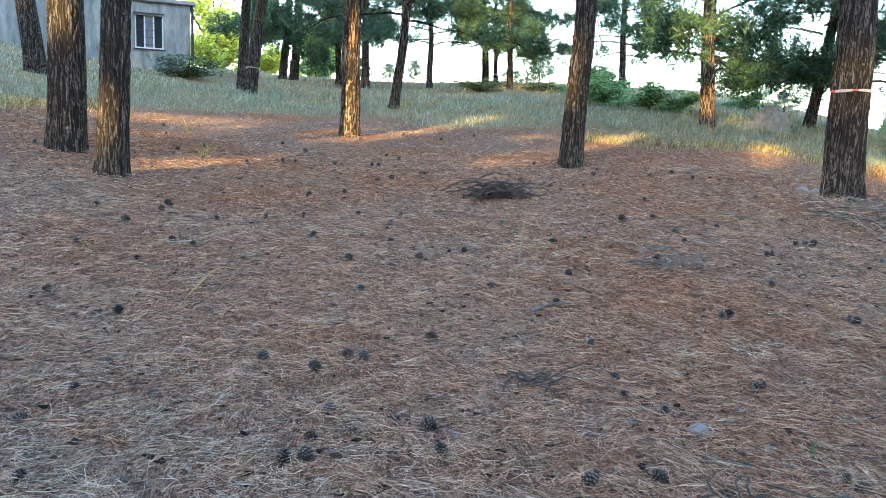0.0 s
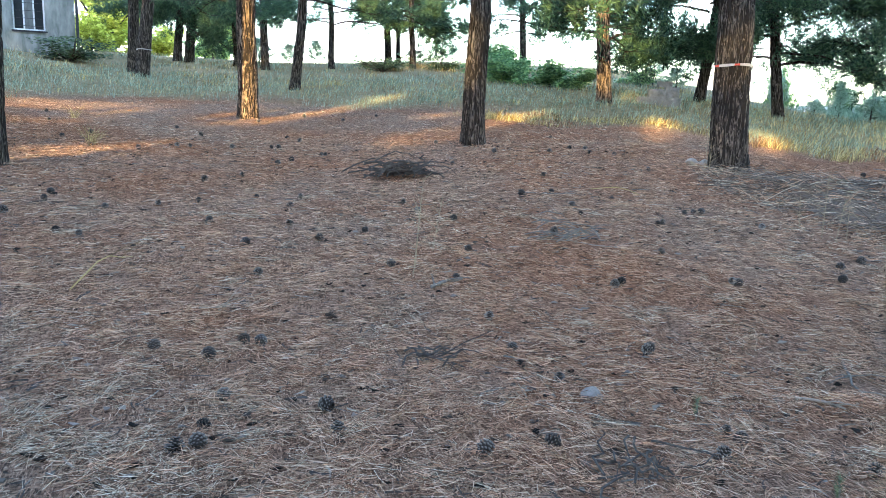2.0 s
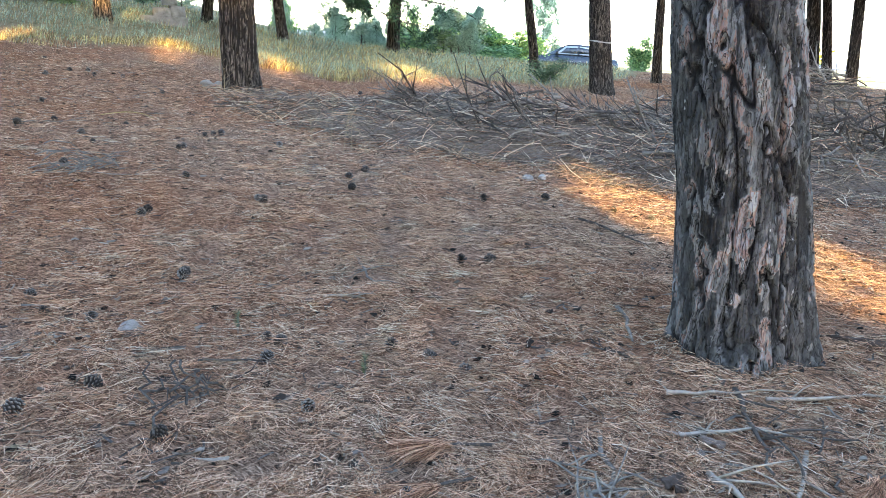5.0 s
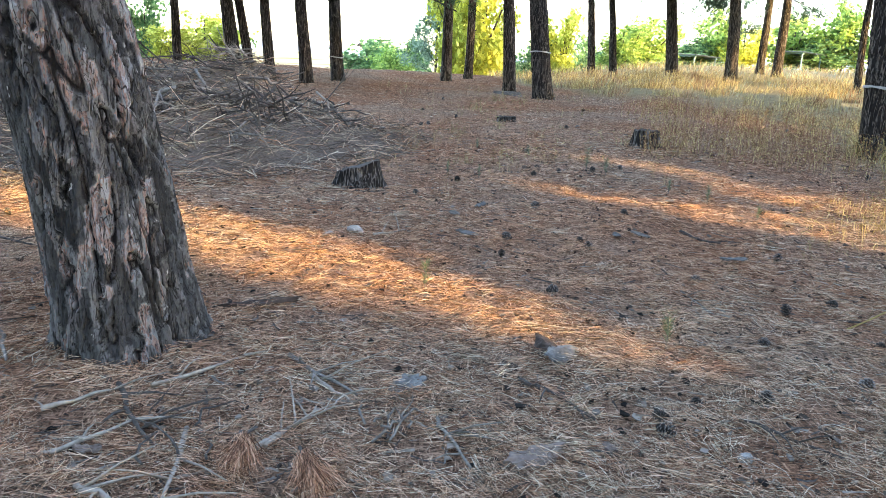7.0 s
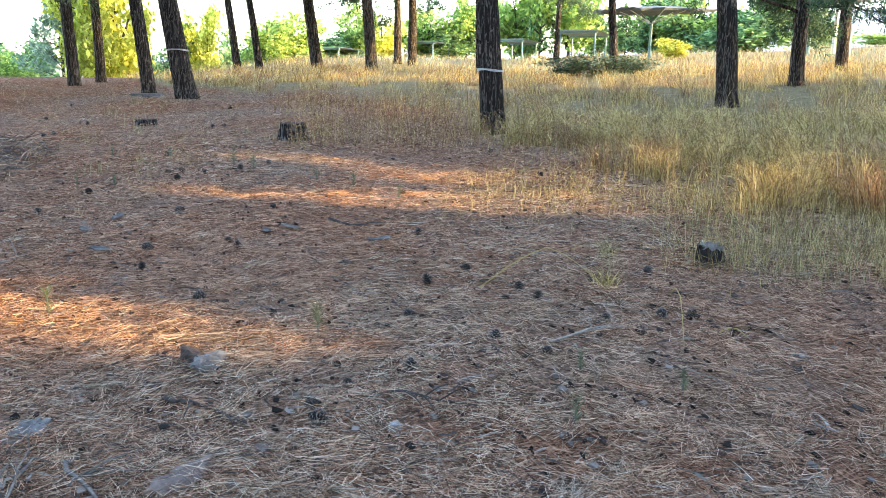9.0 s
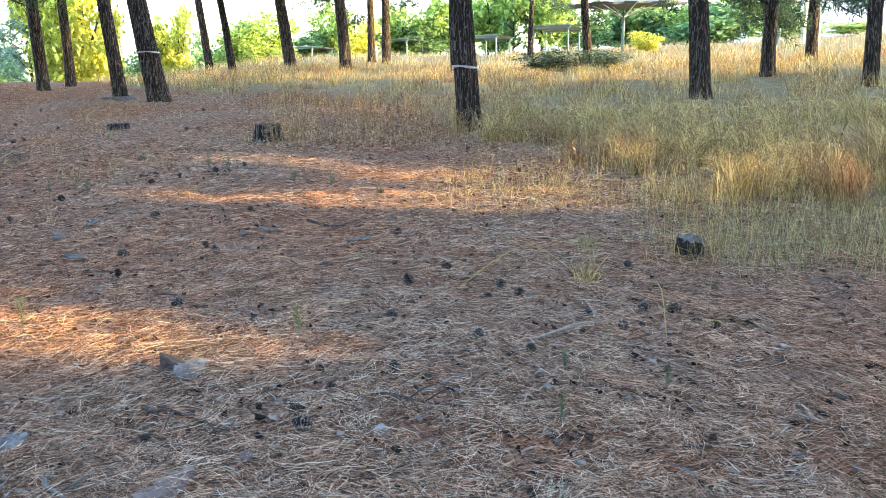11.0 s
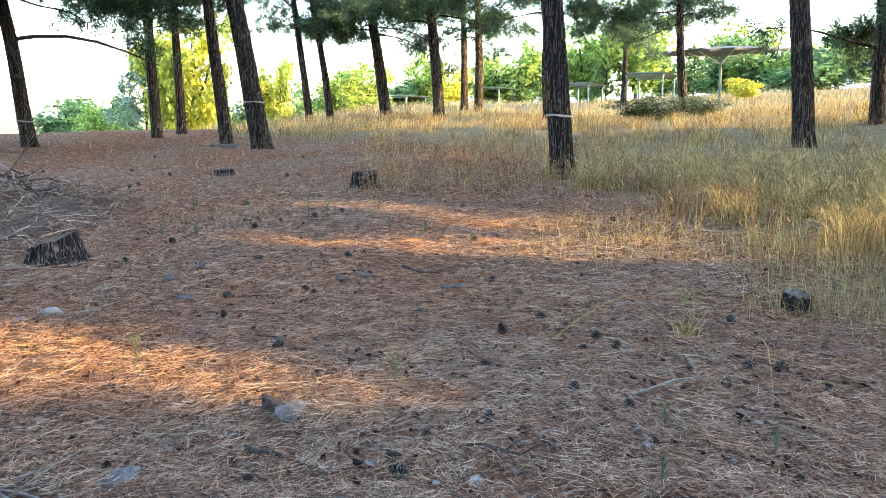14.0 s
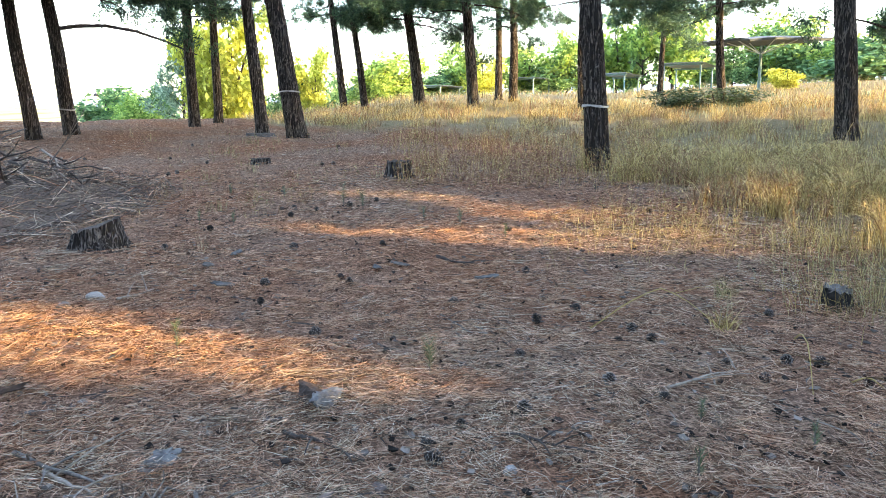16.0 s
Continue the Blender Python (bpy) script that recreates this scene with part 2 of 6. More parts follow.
def strips(name, base, tip, width, mats, bend=None, parts=2, index=None):
    """Thin blades from base to tip, bowed by bend, each one island of several quads and a pointed end."""
    base, tip = np.asarray(base, float), np.asarray(tip, float)
    n = len(base)
    side = np.cross(tip - base, np.random.default_rng(n).normal(size=base.shape))
    side /= np.linalg.norm(side, axis=1, keepdims=True) + 1e-9
    side *= np.asarray(width, float).reshape(-1, 1) * 0.5
    bow = np.zeros_like(base) if bend is None else bend
    rows = []
    for k in range(parts):
        u = k / parts
        mid = base + (tip - base) * u + bow * 4 * u * (1 - u)
        rows += [mid - side * (1 - 0.5 * u), mid + side * (1 - 0.5 * u)]
    m = 2 * parts + 1
    v = np.stack(rows + [tip], 1).reshape(-1, 3)
    me = bpy.data.meshes.new(name)
    me.vertices.add(m * n)
    me.vertices.foreach_set("co", v.astype(np.float32).ravel())
    one, starts, totals, at = [], [], [], 0
    for k in range(parts - 1):
        one += [2 * k, 2 * k + 1, 2 * k + 3, 2 * k + 2]
        starts.append(at)
        totals.append(4)
        at += 4
    one += [2 * parts - 2, 2 * parts - 1, 2 * parts]
    starts.append(at)
    totals.append(3)
    at += 3
    o = np.arange(n, dtype=np.int32)[:, None]
    me.loops.add(at * n)
    me.loops.foreach_set("vertex_index", (o * m + np.array([one])).ravel().astype(np.int32))
    me.polygons.add(parts * n)
    me.polygons.foreach_set("loop_start", (o * at + np.array([starts])).ravel().astype(np.int32))
    me.polygons.foreach_set("loop_total", np.tile(totals, n).astype(np.int32))
    for mat in mats if isinstance(mats, (list, tuple)) else [mats]:
        me.materials.append(mat)
    if index is not None:
        me.polygons.foreach_set("material_index", np.repeat(index, parts).astype(np.int32))
    me.update(calc_edges=True)
    return me


def tube(path, radii, sides=6, cap=True):
    """Verts and faces of a tapered tube along a list of points."""
    verts, faces = [], []
    for i, p in enumerate(path):
        a = path[max(i - 1, 0)]
        b = path[min(i + 1, len(path) - 1)]
        d = (Vector(b) - Vector(a)).normalized()
        q = d.to_track_quat("Z", "Y")
        for j in range(sides):
            w = 2 * math.pi * j / sides
            verts.append(Vector(p) + q @ Vector((math.cos(w) * radii[i], math.sin(w) * radii[i], 0)))
    for i in range(len(path) - 1):
        for j in range(sides):
            k = (j + 1) % sides
            faces.append((i * sides + j, i * sides + k, (i + 1) * sides + k, (i + 1) * sides + j))
    if cap:
        faces.append(tuple(range(sides - 1, -1, -1)))
        faces.append(tuple(range((len(path) - 1) * sides, len(path) * sides)))
    return verts, faces


class Soup:
    """Collects several pieces into one mesh."""

    def __init__(self):
        self.v, self.f, self.i = [], [], []

    def add(self, verts, faces, index=0):
        o = len(self.v)
        self.v += [tuple(v) for v in verts]
        self.f += [tuple(n + o for n in f) for f in faces]
        self.i += [index] * len(faces)
        return self

    def mesh(self, name, mats, smooth=False):
        return mesh_of(name, self.v, self.f, mats, self.i, smooth)


def box(x0, x1, y0, y1, z0, z1):
    v = [(x, y, z) for x in (x0, x1) for y in (y0, y1) for z in (z0, z1)]
    f = [(0, 1, 3, 2), (4, 6, 7, 5), (0, 4, 5, 1), (2, 3, 7, 6), (0, 2, 6, 4), (1, 5, 7, 3)]
    return v, f


# ---- ground ----
SLOPE_AZ = [-180, -100, -60, -25, -17, -10, 2, 8, 12, 27, 33, 40, 55, 95, 105, 118, 128, 136, 146, 180]
SLOPE = [0.03, 0.03, 0.08, 0.105, 0.085, 0.071, 0.068, 0.072, 0.078, 0.079, 0.066, 0.046, 0.036, 0.033, 0.042, 0.036, 0.044, 0.048, 0.058, 0.03]
CREST_AZ = [-180, -40, 25, 36, 44, 57, 66, 94, 104, 120, 180]
CREST = [30, 42, 40, 27, 24, 24, 24, 24.5, 36, 44, 44]
FALL = [0.02, 0.03, 0.06, 0.09, 0.09, 0.055, 0.09, 0.09, 0.05, 0.0, 0.0]
RIM = [0, 0, -2, -3.0, -3.0, -3.0, -3.0, -3.0, -1.0, 0, 0]


def relief(x, y):
    """Small bumps of the needle bed."""
    a, b = 0.8 * x + 0.6 * y, 0.6 * x - 0.8 * y
    z = 0.014 * (np.sin(1.3 * a + 1.4 * np.sin(0.9 * b)) + np.sin(1.5 * b + 1.2 * np.sin(1.1 * a + 2)))
    z = z + 0.007 * (np.sin(4.1 * x + 1.7 * np.sin(2.3 * y)) + np.sin(3.7 * y + 1.5 * np.sin(2.9 * x + 1)))
    return z + 0.0055 * (np.sin(11 * a + 2 * np.sin(7 * b)) + np.sin(12.5 * b + 2 * np.sin(6 * a))) + 0.003 * np.sin(23 * x + 2 * np.sin(15 * y)) * np.sin(21 * y + 2 * np.sin(13 * x))


def ground_many(x, y):
    """The height of the ground at many places."""
    dx, dy = np.asarray(x, float) - 0.9, np.asarray(y, float) - 1.1
    r, az = np.hypot(dx, dy), np.degrees(np.arctan2(dx, dy))
    k, crest = np.interp(az, SLOPE_AZ, SLOPE), np.interp(az, CREST_AZ, CREST)
    fall, rim = np.interp(az, CREST_AZ, FALL), np.interp(az, CREST_AZ, RIM)
    z = k * (np.sqrt(np.maximum(np.minimum(r, crest) - 2.2, 0) ** 2 + 1) - 1)
    drop = fall * (np.sqrt(np.maximum(r - crest, 0) ** 2 + 9) - 3)
    z = z - np.minimum(drop, np.maximum(z - rim, 0))
    return z + relief(x, y) * np.clip(1 - (r - 40) / 40, 0, 1)


def ground(x, y):
    return float(ground_many(x, y))


def on_ground(x, y, sink=0.0):
    return Vector((x, y, ground(x, y) - sink))


def grassiness(x, y):
    """How far the needle bed gives way to grass."""
    dx, dy = np.asarray(x, float) - 0.9, np.asarray(y, float) - 1.1
    r, az = np.hypot(dx, dy), np.degrees(np.arctan2(dx, dy))
    edge = np.interp(az, [-180, -40, -22, -8, 5, 18, 25, 33, 40, 60, 64, 90, 95, 103, 109, 114, 118, 128, 138, 150, 180],
                     [8, 9, 12.5, 16.5, 16.5, 14.5, 13, 13, 13.5, 17, 27, 26, 19, 16.5, 15.5, 12.5, 8.8, 6.7, 5.8, 5.4, 6])
    edge = edge + 0.5 * (np.sin(1.1 * x + 1.3 * np.sin(0.8 * y)) + np.sin(1.3 * y + 1.7 * np.sin(0.7 * x)))
    return np.clip((r - edge) / 1.8, 0, 1)


def build_ground():
    rings, r = [0.0], 0.12
    while r < 3200:
        rings.append(r)
        r += 0.028 + r * 0.016 if r < 30 else r * 0.05
    n = 440
    w = np.arange(n) * 2 * math.pi / n
    rr = np.repeat(rings[1:], n)
    x, y = np.r_[0.9, 0.9 + rr * np.tile(np.sin(w), len(rings) - 1)], np.r_[1.1, 1.1 + rr * np.tile(np.cos(w), len(rings) - 1)]
    verts = np.stack([x, y, ground_many(x, y)], 1).tolist()
    grassy, far = grassiness(x, y), np.clip((np.r_[0, rr] - 45) / 30, 0, 1)
    faces = [(0, 1 + (j + 1) % n, 1 + j) for j in range(n)]
    for i in range(len(rings) - 2):
        a, b = 1 + i * n, 1 + (i + 1) * n
        faces += [(a + j, a + (j + 1) % n, b + (j + 1) % n, b + j) for j in range(n)]
    me = mesh_of("ground", verts, faces, SOIL, smooth=True)
    for name, values in (("grassy", grassy), ("far", far)):
        me.attributes.new(name, "FLOAT", "POINT").data.foreach_set("value", values)
    return tagged(new("ground", me), "gently rising forest floor under brown pine needles", "ground", kind="structure")


build_ground()

# ---- pines ----
PINES_NORTH = [  # x, y, trunk diameter, lean per metre in x and y
    (-2.30, 10.54, 0.40, 0.025, 0.008),
    (-1.50, 9.30, 0.29, 0.044, 0.012),
    (-6.06, 20.30, 0.47, -0.089, -0.032),
    (0.88, 14.77, 0.33, 0.023, -0.000),
    (2.18, 22.10, 0.27, 0.068, -0.005),
    (1.83, 32.85, 0.34, -0.025, 0.001),
    (-2.23, 26.38, 0.34, 0.043, 0.005),
    (-1.83, 24.99, 0.39, 0.128, 0.012),
    (-1.64, 36.21, 0.36, 0.069, 0.004),
    (-1.16, 35.90, 0.40, 0.045, 0.002),
    (0.77, 34.71, 0.27, -0.022, 0.000),
]
PINES_RIDGE = [  # x, y, trunk diameter, lean per metre in x and y
    (4.54, 34.04, 0.27, -0.050, 0.006),
    (7.30, 36.06, 0.34, -0.084, 0.016),
    (7.93, 36.89, 0.22, -0.055, 0.011),
    (7.66, 32.70, 0.26, -0.039, 0.009),
    (3.75, 11.34, 0.30, -0.008, 0.003),
    (11.64, 30.66, 0.30, -0.053, 0.020),
    (8.83, 17.80, 0.34, -0.066, 0.033),
    (12.70, 19.97, 0.30, 0.076, -0.050),
    (6.44, 9.54, 0.44, -0.055, 0.039),
    (13.95, 18.30, 0.29, -0.111, 0.086),
    (17.19, 17.41, 0.38, 0.017, -0.017),
]
PINES_EAST = [  # x, y, trunk diameter, lean per metre in x and y
    (18.43, 13.27, 0.26, -0.106, 0.156),
    (14.43, 8.99, 0.45, -0.066, 0.116),
    (18.68, 9.89, 0.24, -0.024, 0.051),
    (3.91, 2.40, 0.53, -0.044, 0.124),
    (18.75, 6.31, 0.33, -0.047, 0.165),
    (19.12, 6.11, 0.23, -0.040, 0.149),
    (18.56, 5.50, 0.25, -0.018, 0.076),
    (18.88, 4.74, 0.30, -0.012, 0.059),
    (19.83, 4.17, 0.32, -0.014, 0.088),
    (19.04, 7.78, 0.21, -0.023, 0.060),
    (22.07, 1.64, 0.29, 0.000, -0.004),
    (23.62, 1.05, 0.26, 0.000, -0.014),
    (19.07, 0.08, 0.30, 0.003, 0.070),
    (17.76, -0.59, 0.42, 0.011, 0.137),
]
PINES_SOUTH = [  # x, y, trunk diameter, lean per metre in x and y
    (27.30, -3.06, 0.26, 0.013, 0.092),
    (27.50, -3.82, 0.26, 0.021, 0.125),
    (26.52, -5.53, 0.40, 0.031, 0.125),
    (25.15, -6.95, 0.38, 0.022, 0.068),
    (31.13, -9.98, 0.31, 0.001, 0.003),
    (29.67, -10.06, 0.36, 0.003, 0.007),
    (23.48, -9.97, 0.20, 0.001, 0.003),
    (10.26, -3.85, 0.32, 0.039, 0.077),
    (30.41, -16.97, 0.24, -0.017, -0.027),
    (21.72, -13.87, 0.28, 0.041, 0.058),
    (11.21, -8.72, 0.35, 0.067, 0.072),
    (13.64, -12.88, 0.31, 0.024, 0.023),
    (16.69, -17.79, 0.33, 0.021, 0.018),
    (10.05, -11.39, 0.25, 0.040, 0.030),
]


def trunk_axis(z, lean, seed):
    """Where the middle of a trunk is at a height."""
    rnd = random.Random(seed)
    b = [rnd.uniform(-0.04, 0.04) for _ in range(4)]
    return (lean[0] * z + b[0] * math.sin(z * 0.9) * min(z, 1.5) + b[2] * 0.3 * math.sin(z * 2.3),
            lean[1] * z + b[1] * math.sin(z * 0.8) * min(z, 1.5) + b[3] * 0.3 * math.sin(z * 2.1))


def trunk_mesh(height, diam, lean, seed, sides, rings, relief_depth, brown=False, s=22.0, tall=0.15, bark=None):
    """A tapered, slightly bent trunk with a flared foot and raised bark plates."""
    verts, plate, tones = [], [], []
    for i in range(rings + 1):
        u = i / rings
        if relief_depth:
            z = -0.12 + 2.9 * u / 0.84 if u < 0.84 else 2.78 + (height - 2.78) * (u - 0.84) / 0.16
        else:
            z = height * u ** 1.35 - 0.12 * (1 - u)
        zz = max(z, 0)
        r = diam / 2 * (1 - 0.62 * zz / height) * (1 + 0.16 * math.exp(-zz / 0.16))
        cx, cy = trunk_axis(zz, lean, seed)
        for j in range(sides):
            w = 2 * math.pi * j / sides
            rr, p, tone = r, 1.0, 0.5
            rr *= 1 + 0.05 * math.sin(3 * w + seed) + 0.06 * math.exp(-zz / 0.25) * math.sin(5 * w + seed * 2)
            if relief_depth:
                q = Vector((math.cos(w) * r, math.sin(w) * r, z))
                if brown:
                    wx, wy = 0.8 * noise.noise(Vector((q.x * 5, q.y * 5, q.z * 2.6 + seed))), 0.8 * noise.noise(Vector((q.x * 5 + 9, q.y * 5, q.z * 2.6 + seed)))
                    jag = 0.22 * noise.noise(Vector((q.x * 30, q.y * 30, q.z * 22 + seed)))
                    n1 = abs(noise.noise(Vector((q.x * s + wx + jag + seed, q.y * s + wy + jag, q.z * s * tall))))
                    n2 = abs(noise.noise(Vector((q.x * 9 + jag, q.y * 9 + seed, q.z * 5.5 + jag)))) + 0.06
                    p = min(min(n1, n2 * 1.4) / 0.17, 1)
                    _, near = noise.voronoi(Vector((q.x * 15 + wx + jag + seed * 3.1, q.y * 15 + wy + jag, q.z * 4.2 + jag)))
                    tone = (math.sin(near[0].x * 12.9 + near[0].y * 78.2 + near[0].z * 37.7) * 43758.5) % 1.0
                    flake = noise.noise(Vector((q.x * 22 + jag, q.y * 22, q.z * 5 + seed + jag)))
                    step = 0.35 * tone + (0.30 if flake > 0.05 else 0) + (0.22 if flake > 0.32 else 0)
                    tone = 0.75 * tone + (0.16 if flake > 0.05 else 0)
                    rr += relief_depth * (1.2 * p * p * (3 - 2 * p) - 0.95 + 0.75 * step)
                else:
                    wx, wy = noise.noise(Vector((q.x * 5, q.y * 5, q.z * 4 + seed))), noise.noise(Vector((q.x * 5 + 9, q.y * 5, q.z * 4 + seed)))
                    n1 = abs(noise.noise(Vector((q.x * s + wx + seed, q.y * s + wy, q.z * s * tall))))
                    n1 = min(n1, 0.25 + abs(noise.noise(Vector((q.x * 11, q.y * 11 + seed, q.z * 6)))))
                    p = min(n1 / 0.24, 1)
                    p = p * p * (3 - 2 * p)
                    rr += relief_depth * (p - 0.75 + 0.25 * noise.noise(Vector((q.x * 40, q.y * 40, q.z * 16))))
            verts.append((cx + math.cos(w) * rr, cy + math.sin(w) * rr, z))
            plate.append(p)
            tones.append(tone)
    faces = []
    for i in range(rings):
        for j in range(sides):
            k = (j + 1) % sides
            faces.append((i * sides + j, i * sides + k, (i + 1) * sides + k, (i + 1) * sides + j))
    faces.append(tuple(range(rings * sides, (rings + 1) * sides)))
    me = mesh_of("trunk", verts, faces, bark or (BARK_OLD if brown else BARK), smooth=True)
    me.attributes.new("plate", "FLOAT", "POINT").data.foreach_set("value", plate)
    me.attributes.new("tone", "FLOAT", "POINT").data.foreach_set("value", tones)
    return me


def tuft_triangles(rng, centres, axes, count, length, width):
    """Brushes of needles round each twig end."""
    n = len(centres)
    c = np.repeat(centres, count, 0)
    a = np.repeat(axes, count, 0)
    d = rng.normal(size=(n * count, 3)) + a * 0.7
    d /= np.linalg.norm(d, axis=1, keepdims=True)
    base = c + rng.normal(size=c.shape) * length * 0.35
    tip = base + d * length * rng.uniform(0.6, 1.2, (n * count, 1))
    side = np.cross(d, rng.normal(size=c.shape))
    side /= np.linalg.norm(side, axis=1, keepdims=True) + 1e-9
    side *= width
    return np.stack([base - side, base + side, tip], 1).reshape(-1, 3)


def crown_mesh(seed, depth, spread, limbs, needle=0.17):
    """Limbs that fork into boughs, each ending in a cloud of needle brushes; the origin is where the crown begins on the trunk."""
    rnd, rng = random.Random(seed), np.random.default_rng(seed)
    soup, centres, axes = Soup(), [], []
    for i in range(limbs):
        u = (i + rnd.random() * 0.6) / limbs
        u = u ** 1.25
        z0 = depth * u
        reach = spread * (1.0 - 0.68 * u) * rnd.uniform(0.6, 1.15)
        w = i * 2.4 + rnd.uniform(-0.5, 0.5)
        rise, droop = rnd.uniform(0.0, 0.35) + 0.5 * u, rnd.uniform(0.1, 0.5) * (1 - u)
        pts = []
        for k in range(8):
            s = k / 7
            wob = 0.14 * math.sin(5 * s + seed + i)
            pts.append(Vector((math.cos(w + wob) * reach * s, math.sin(w + wob) * reach * s, z0 + reach * (rise * s - droop * s * s) + 0.03 * math.sin(9 * s + i))))
        soup.add(*tube(pts, [0.026 * (1 - 0.8 * k / 7) * (1.2 - 0.6 * u) for k in range(8)], 5))
        bare = i < 3 and rnd.random() < 0.5
        for _ in range(1 if bare else rnd.randint(4, 7)):
            s = rnd.uniform(0.3, 1.0) ** 0.7
            a = pts[min(int(s * 7), 6)].lerp(pts[min(int(s * 7) + 1, 7)], s * 7 % 1)
            off = Vector((math.cos(w) * 0.5 + rnd.gauss(0, 0.8), math.sin(w) * 0.5 + rnd.gauss(0, 0.8), rnd.gauss(0.1, 0.35)))
            end = a + off * rnd.uniform(0.2, 0.5)
            soup.add(*tube([a, a.lerp(end, 0.5) + Vector((0, 0, -0.03)), end], [0.011, 0.008, 0.004], 4, False))
            size = rnd.uniform(0.16, 0.34)
            for _ in range(rnd.randint(12, 20)):
                q = Vector((rnd.gauss(0, 1), rnd.gauss(0, 1), rnd.gauss(0, 0.55))) * size
                p = end + q
                if rnd.random() < 0.5:
                    soup.add(*tube([end, p], [0.004, 0.002], 3, False))
                centres.append(p)
                axes.append((q + Vector((0, 0, 0.15))).normalized())
    tri = tuft_triangles(rng, np.array(centres), np.array(axes), 30, needle, 0.012)
    o = len(soup.v)
    return mesh_of("crown", soup.v + tri.tolist(), soup.f + [(o + i, o + i + 1, o + i + 2) for i in range(0, len(tri), 3)],
                   [BARK, NEEDLES], [0] * len(soup.f) + [1] * (len(tri) // 3))


CROWNS = [crown_mesh(s, 6.0, 2.5, 26) for s in range(1, 7)]


BANDS = []


def pine(x, y, diam, lx, ly, seed, raise_crown=0.0, sides=14, rings=24, bark=0.0, height=None, crown_at=None, brown=False, grain=(22.0, 0.15), label="", skin=None):
    rnd = random.Random(seed * 7 + 1)
    height = height or rnd.uniform(8.0, 10.0)
    far = math.hypot(x - 0.9, y - 1.1)
    crown_at = crown_at or (rnd.uniform(1.3, 1.9) if far > 24 else rnd.uniform(1.5, 2.3)) + raise_crown
    tree = new("pine_tree")
    tree.location = on_ground(x, y)
    tagged(tree, label or "tall pine with dark furrowed bark and a thin crown", "tree", "pines of the grove")
    part("trunk", trunk_mesh(height, diam, (lx, ly), seed, sides, rings, bark, brown, *grain, skin), tree)
    crown = part("crown", CROWNS[seed % len(CROWNS)], tree)
    crown.location = (lx * crown_at, ly * crown_at, crown_at)
    crown.rotation_euler = (-ly * 0.8, lx * 0.8, rnd.uniform(0, 6.28))
    s = (height - crown_at) / 6.0
    wide = 1.3 if x > 8 and y > 15 else 1.0
    crown.scale = (wide * rnd.uniform(0.9, 1.15), wide * rnd.uniform(0.9, 1.15), s)
    if math.hypot(x - 19.83, y - 4.17) < 0.3:
        cx, cy = trunk_axis(2.6, (lx, ly), seed)
        part("limb", mesh_of("limb", *tube([(cx + 0.17 * s, cy - 0.985 * s, z) for s, z in ((0, 2.25), (0.5, 2.34), (1.1, 2.36), (1.7, 2.26), (2.3, 2.06), (3.0, 1.76))], [0.05, 0.045, 0.04, 0.035, 0.028, 0.014], 7), TWIG_DARK), tree, "long bare arching limb")
    BANDS.append((x, y, diam, lx, ly, seed, height))
    return tree


def plant_pines():
    seed = 10
    for stand in (PINES_NORTH, PINES_RIDGE, PINES_EAST, PINES_SOUTH):
        for x, y, diam, lx, ly in stand:
            seed += 1
            far = math.hypot(x - 0.9, y - 1.1)
            if far < 5:
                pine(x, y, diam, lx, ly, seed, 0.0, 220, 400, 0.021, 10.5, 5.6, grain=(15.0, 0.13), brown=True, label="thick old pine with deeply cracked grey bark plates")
            elif far < 17.5:
                fine = far < 13.5
                pine(x, y, diam, lx, ly, seed, 0.0, 110 if fine else 72, 190 if fine else 110, 0.012, 10.0, 4.8, skin=BARK_BROWN_LIT if abs(x - 0.88) < 0.1 else None, label="pine with reddish brown bark, lit by low sun at its foot" if abs(x - 0.88) < 0.1 else "")
            else:
                up = 2.4 if x < -1.7 and y < 27 else 1.3 if x > 15 and y < 15 else -0.3 if x > 8 else 0.0
                pine(x, y, diam, lx, ly, seed, up, skin=BARK_BROWN_LIT if abs(x - 8.83) < 0.1 else None, label="pine with bark coloured pale orange-brown for low sun" if abs(x - 8.83) < 0.1 else "")


plant_pines()

# ---- unseen pines, added behind the viewer to shade the clearing ----
# Holes cut in their crowns for chosen sun patches: where the shaft comes down (x, y, height over the ground) and how
# wide the gap is.
SUN_GAPS = [(5.15, 1.8, 0, 0.34), (6.05, 4.1, 0, 0.24), (7.25, -0.1, 0, 0.17), (8.7, -1.15, 0, 0.08), (7.4, -1.95, 0, 0.12), (6.2, -2.35, 0, 0.16), (5.45, -2.75, 0, 0.16), (13.2, -3.4, 0, 0.16),
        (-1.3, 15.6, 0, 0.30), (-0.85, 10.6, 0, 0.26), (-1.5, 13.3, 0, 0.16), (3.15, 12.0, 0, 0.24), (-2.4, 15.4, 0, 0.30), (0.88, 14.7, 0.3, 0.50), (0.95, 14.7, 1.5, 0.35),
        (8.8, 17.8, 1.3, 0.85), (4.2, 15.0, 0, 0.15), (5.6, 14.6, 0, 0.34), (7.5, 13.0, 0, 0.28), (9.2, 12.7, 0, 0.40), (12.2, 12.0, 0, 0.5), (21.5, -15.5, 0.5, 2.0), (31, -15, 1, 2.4)]


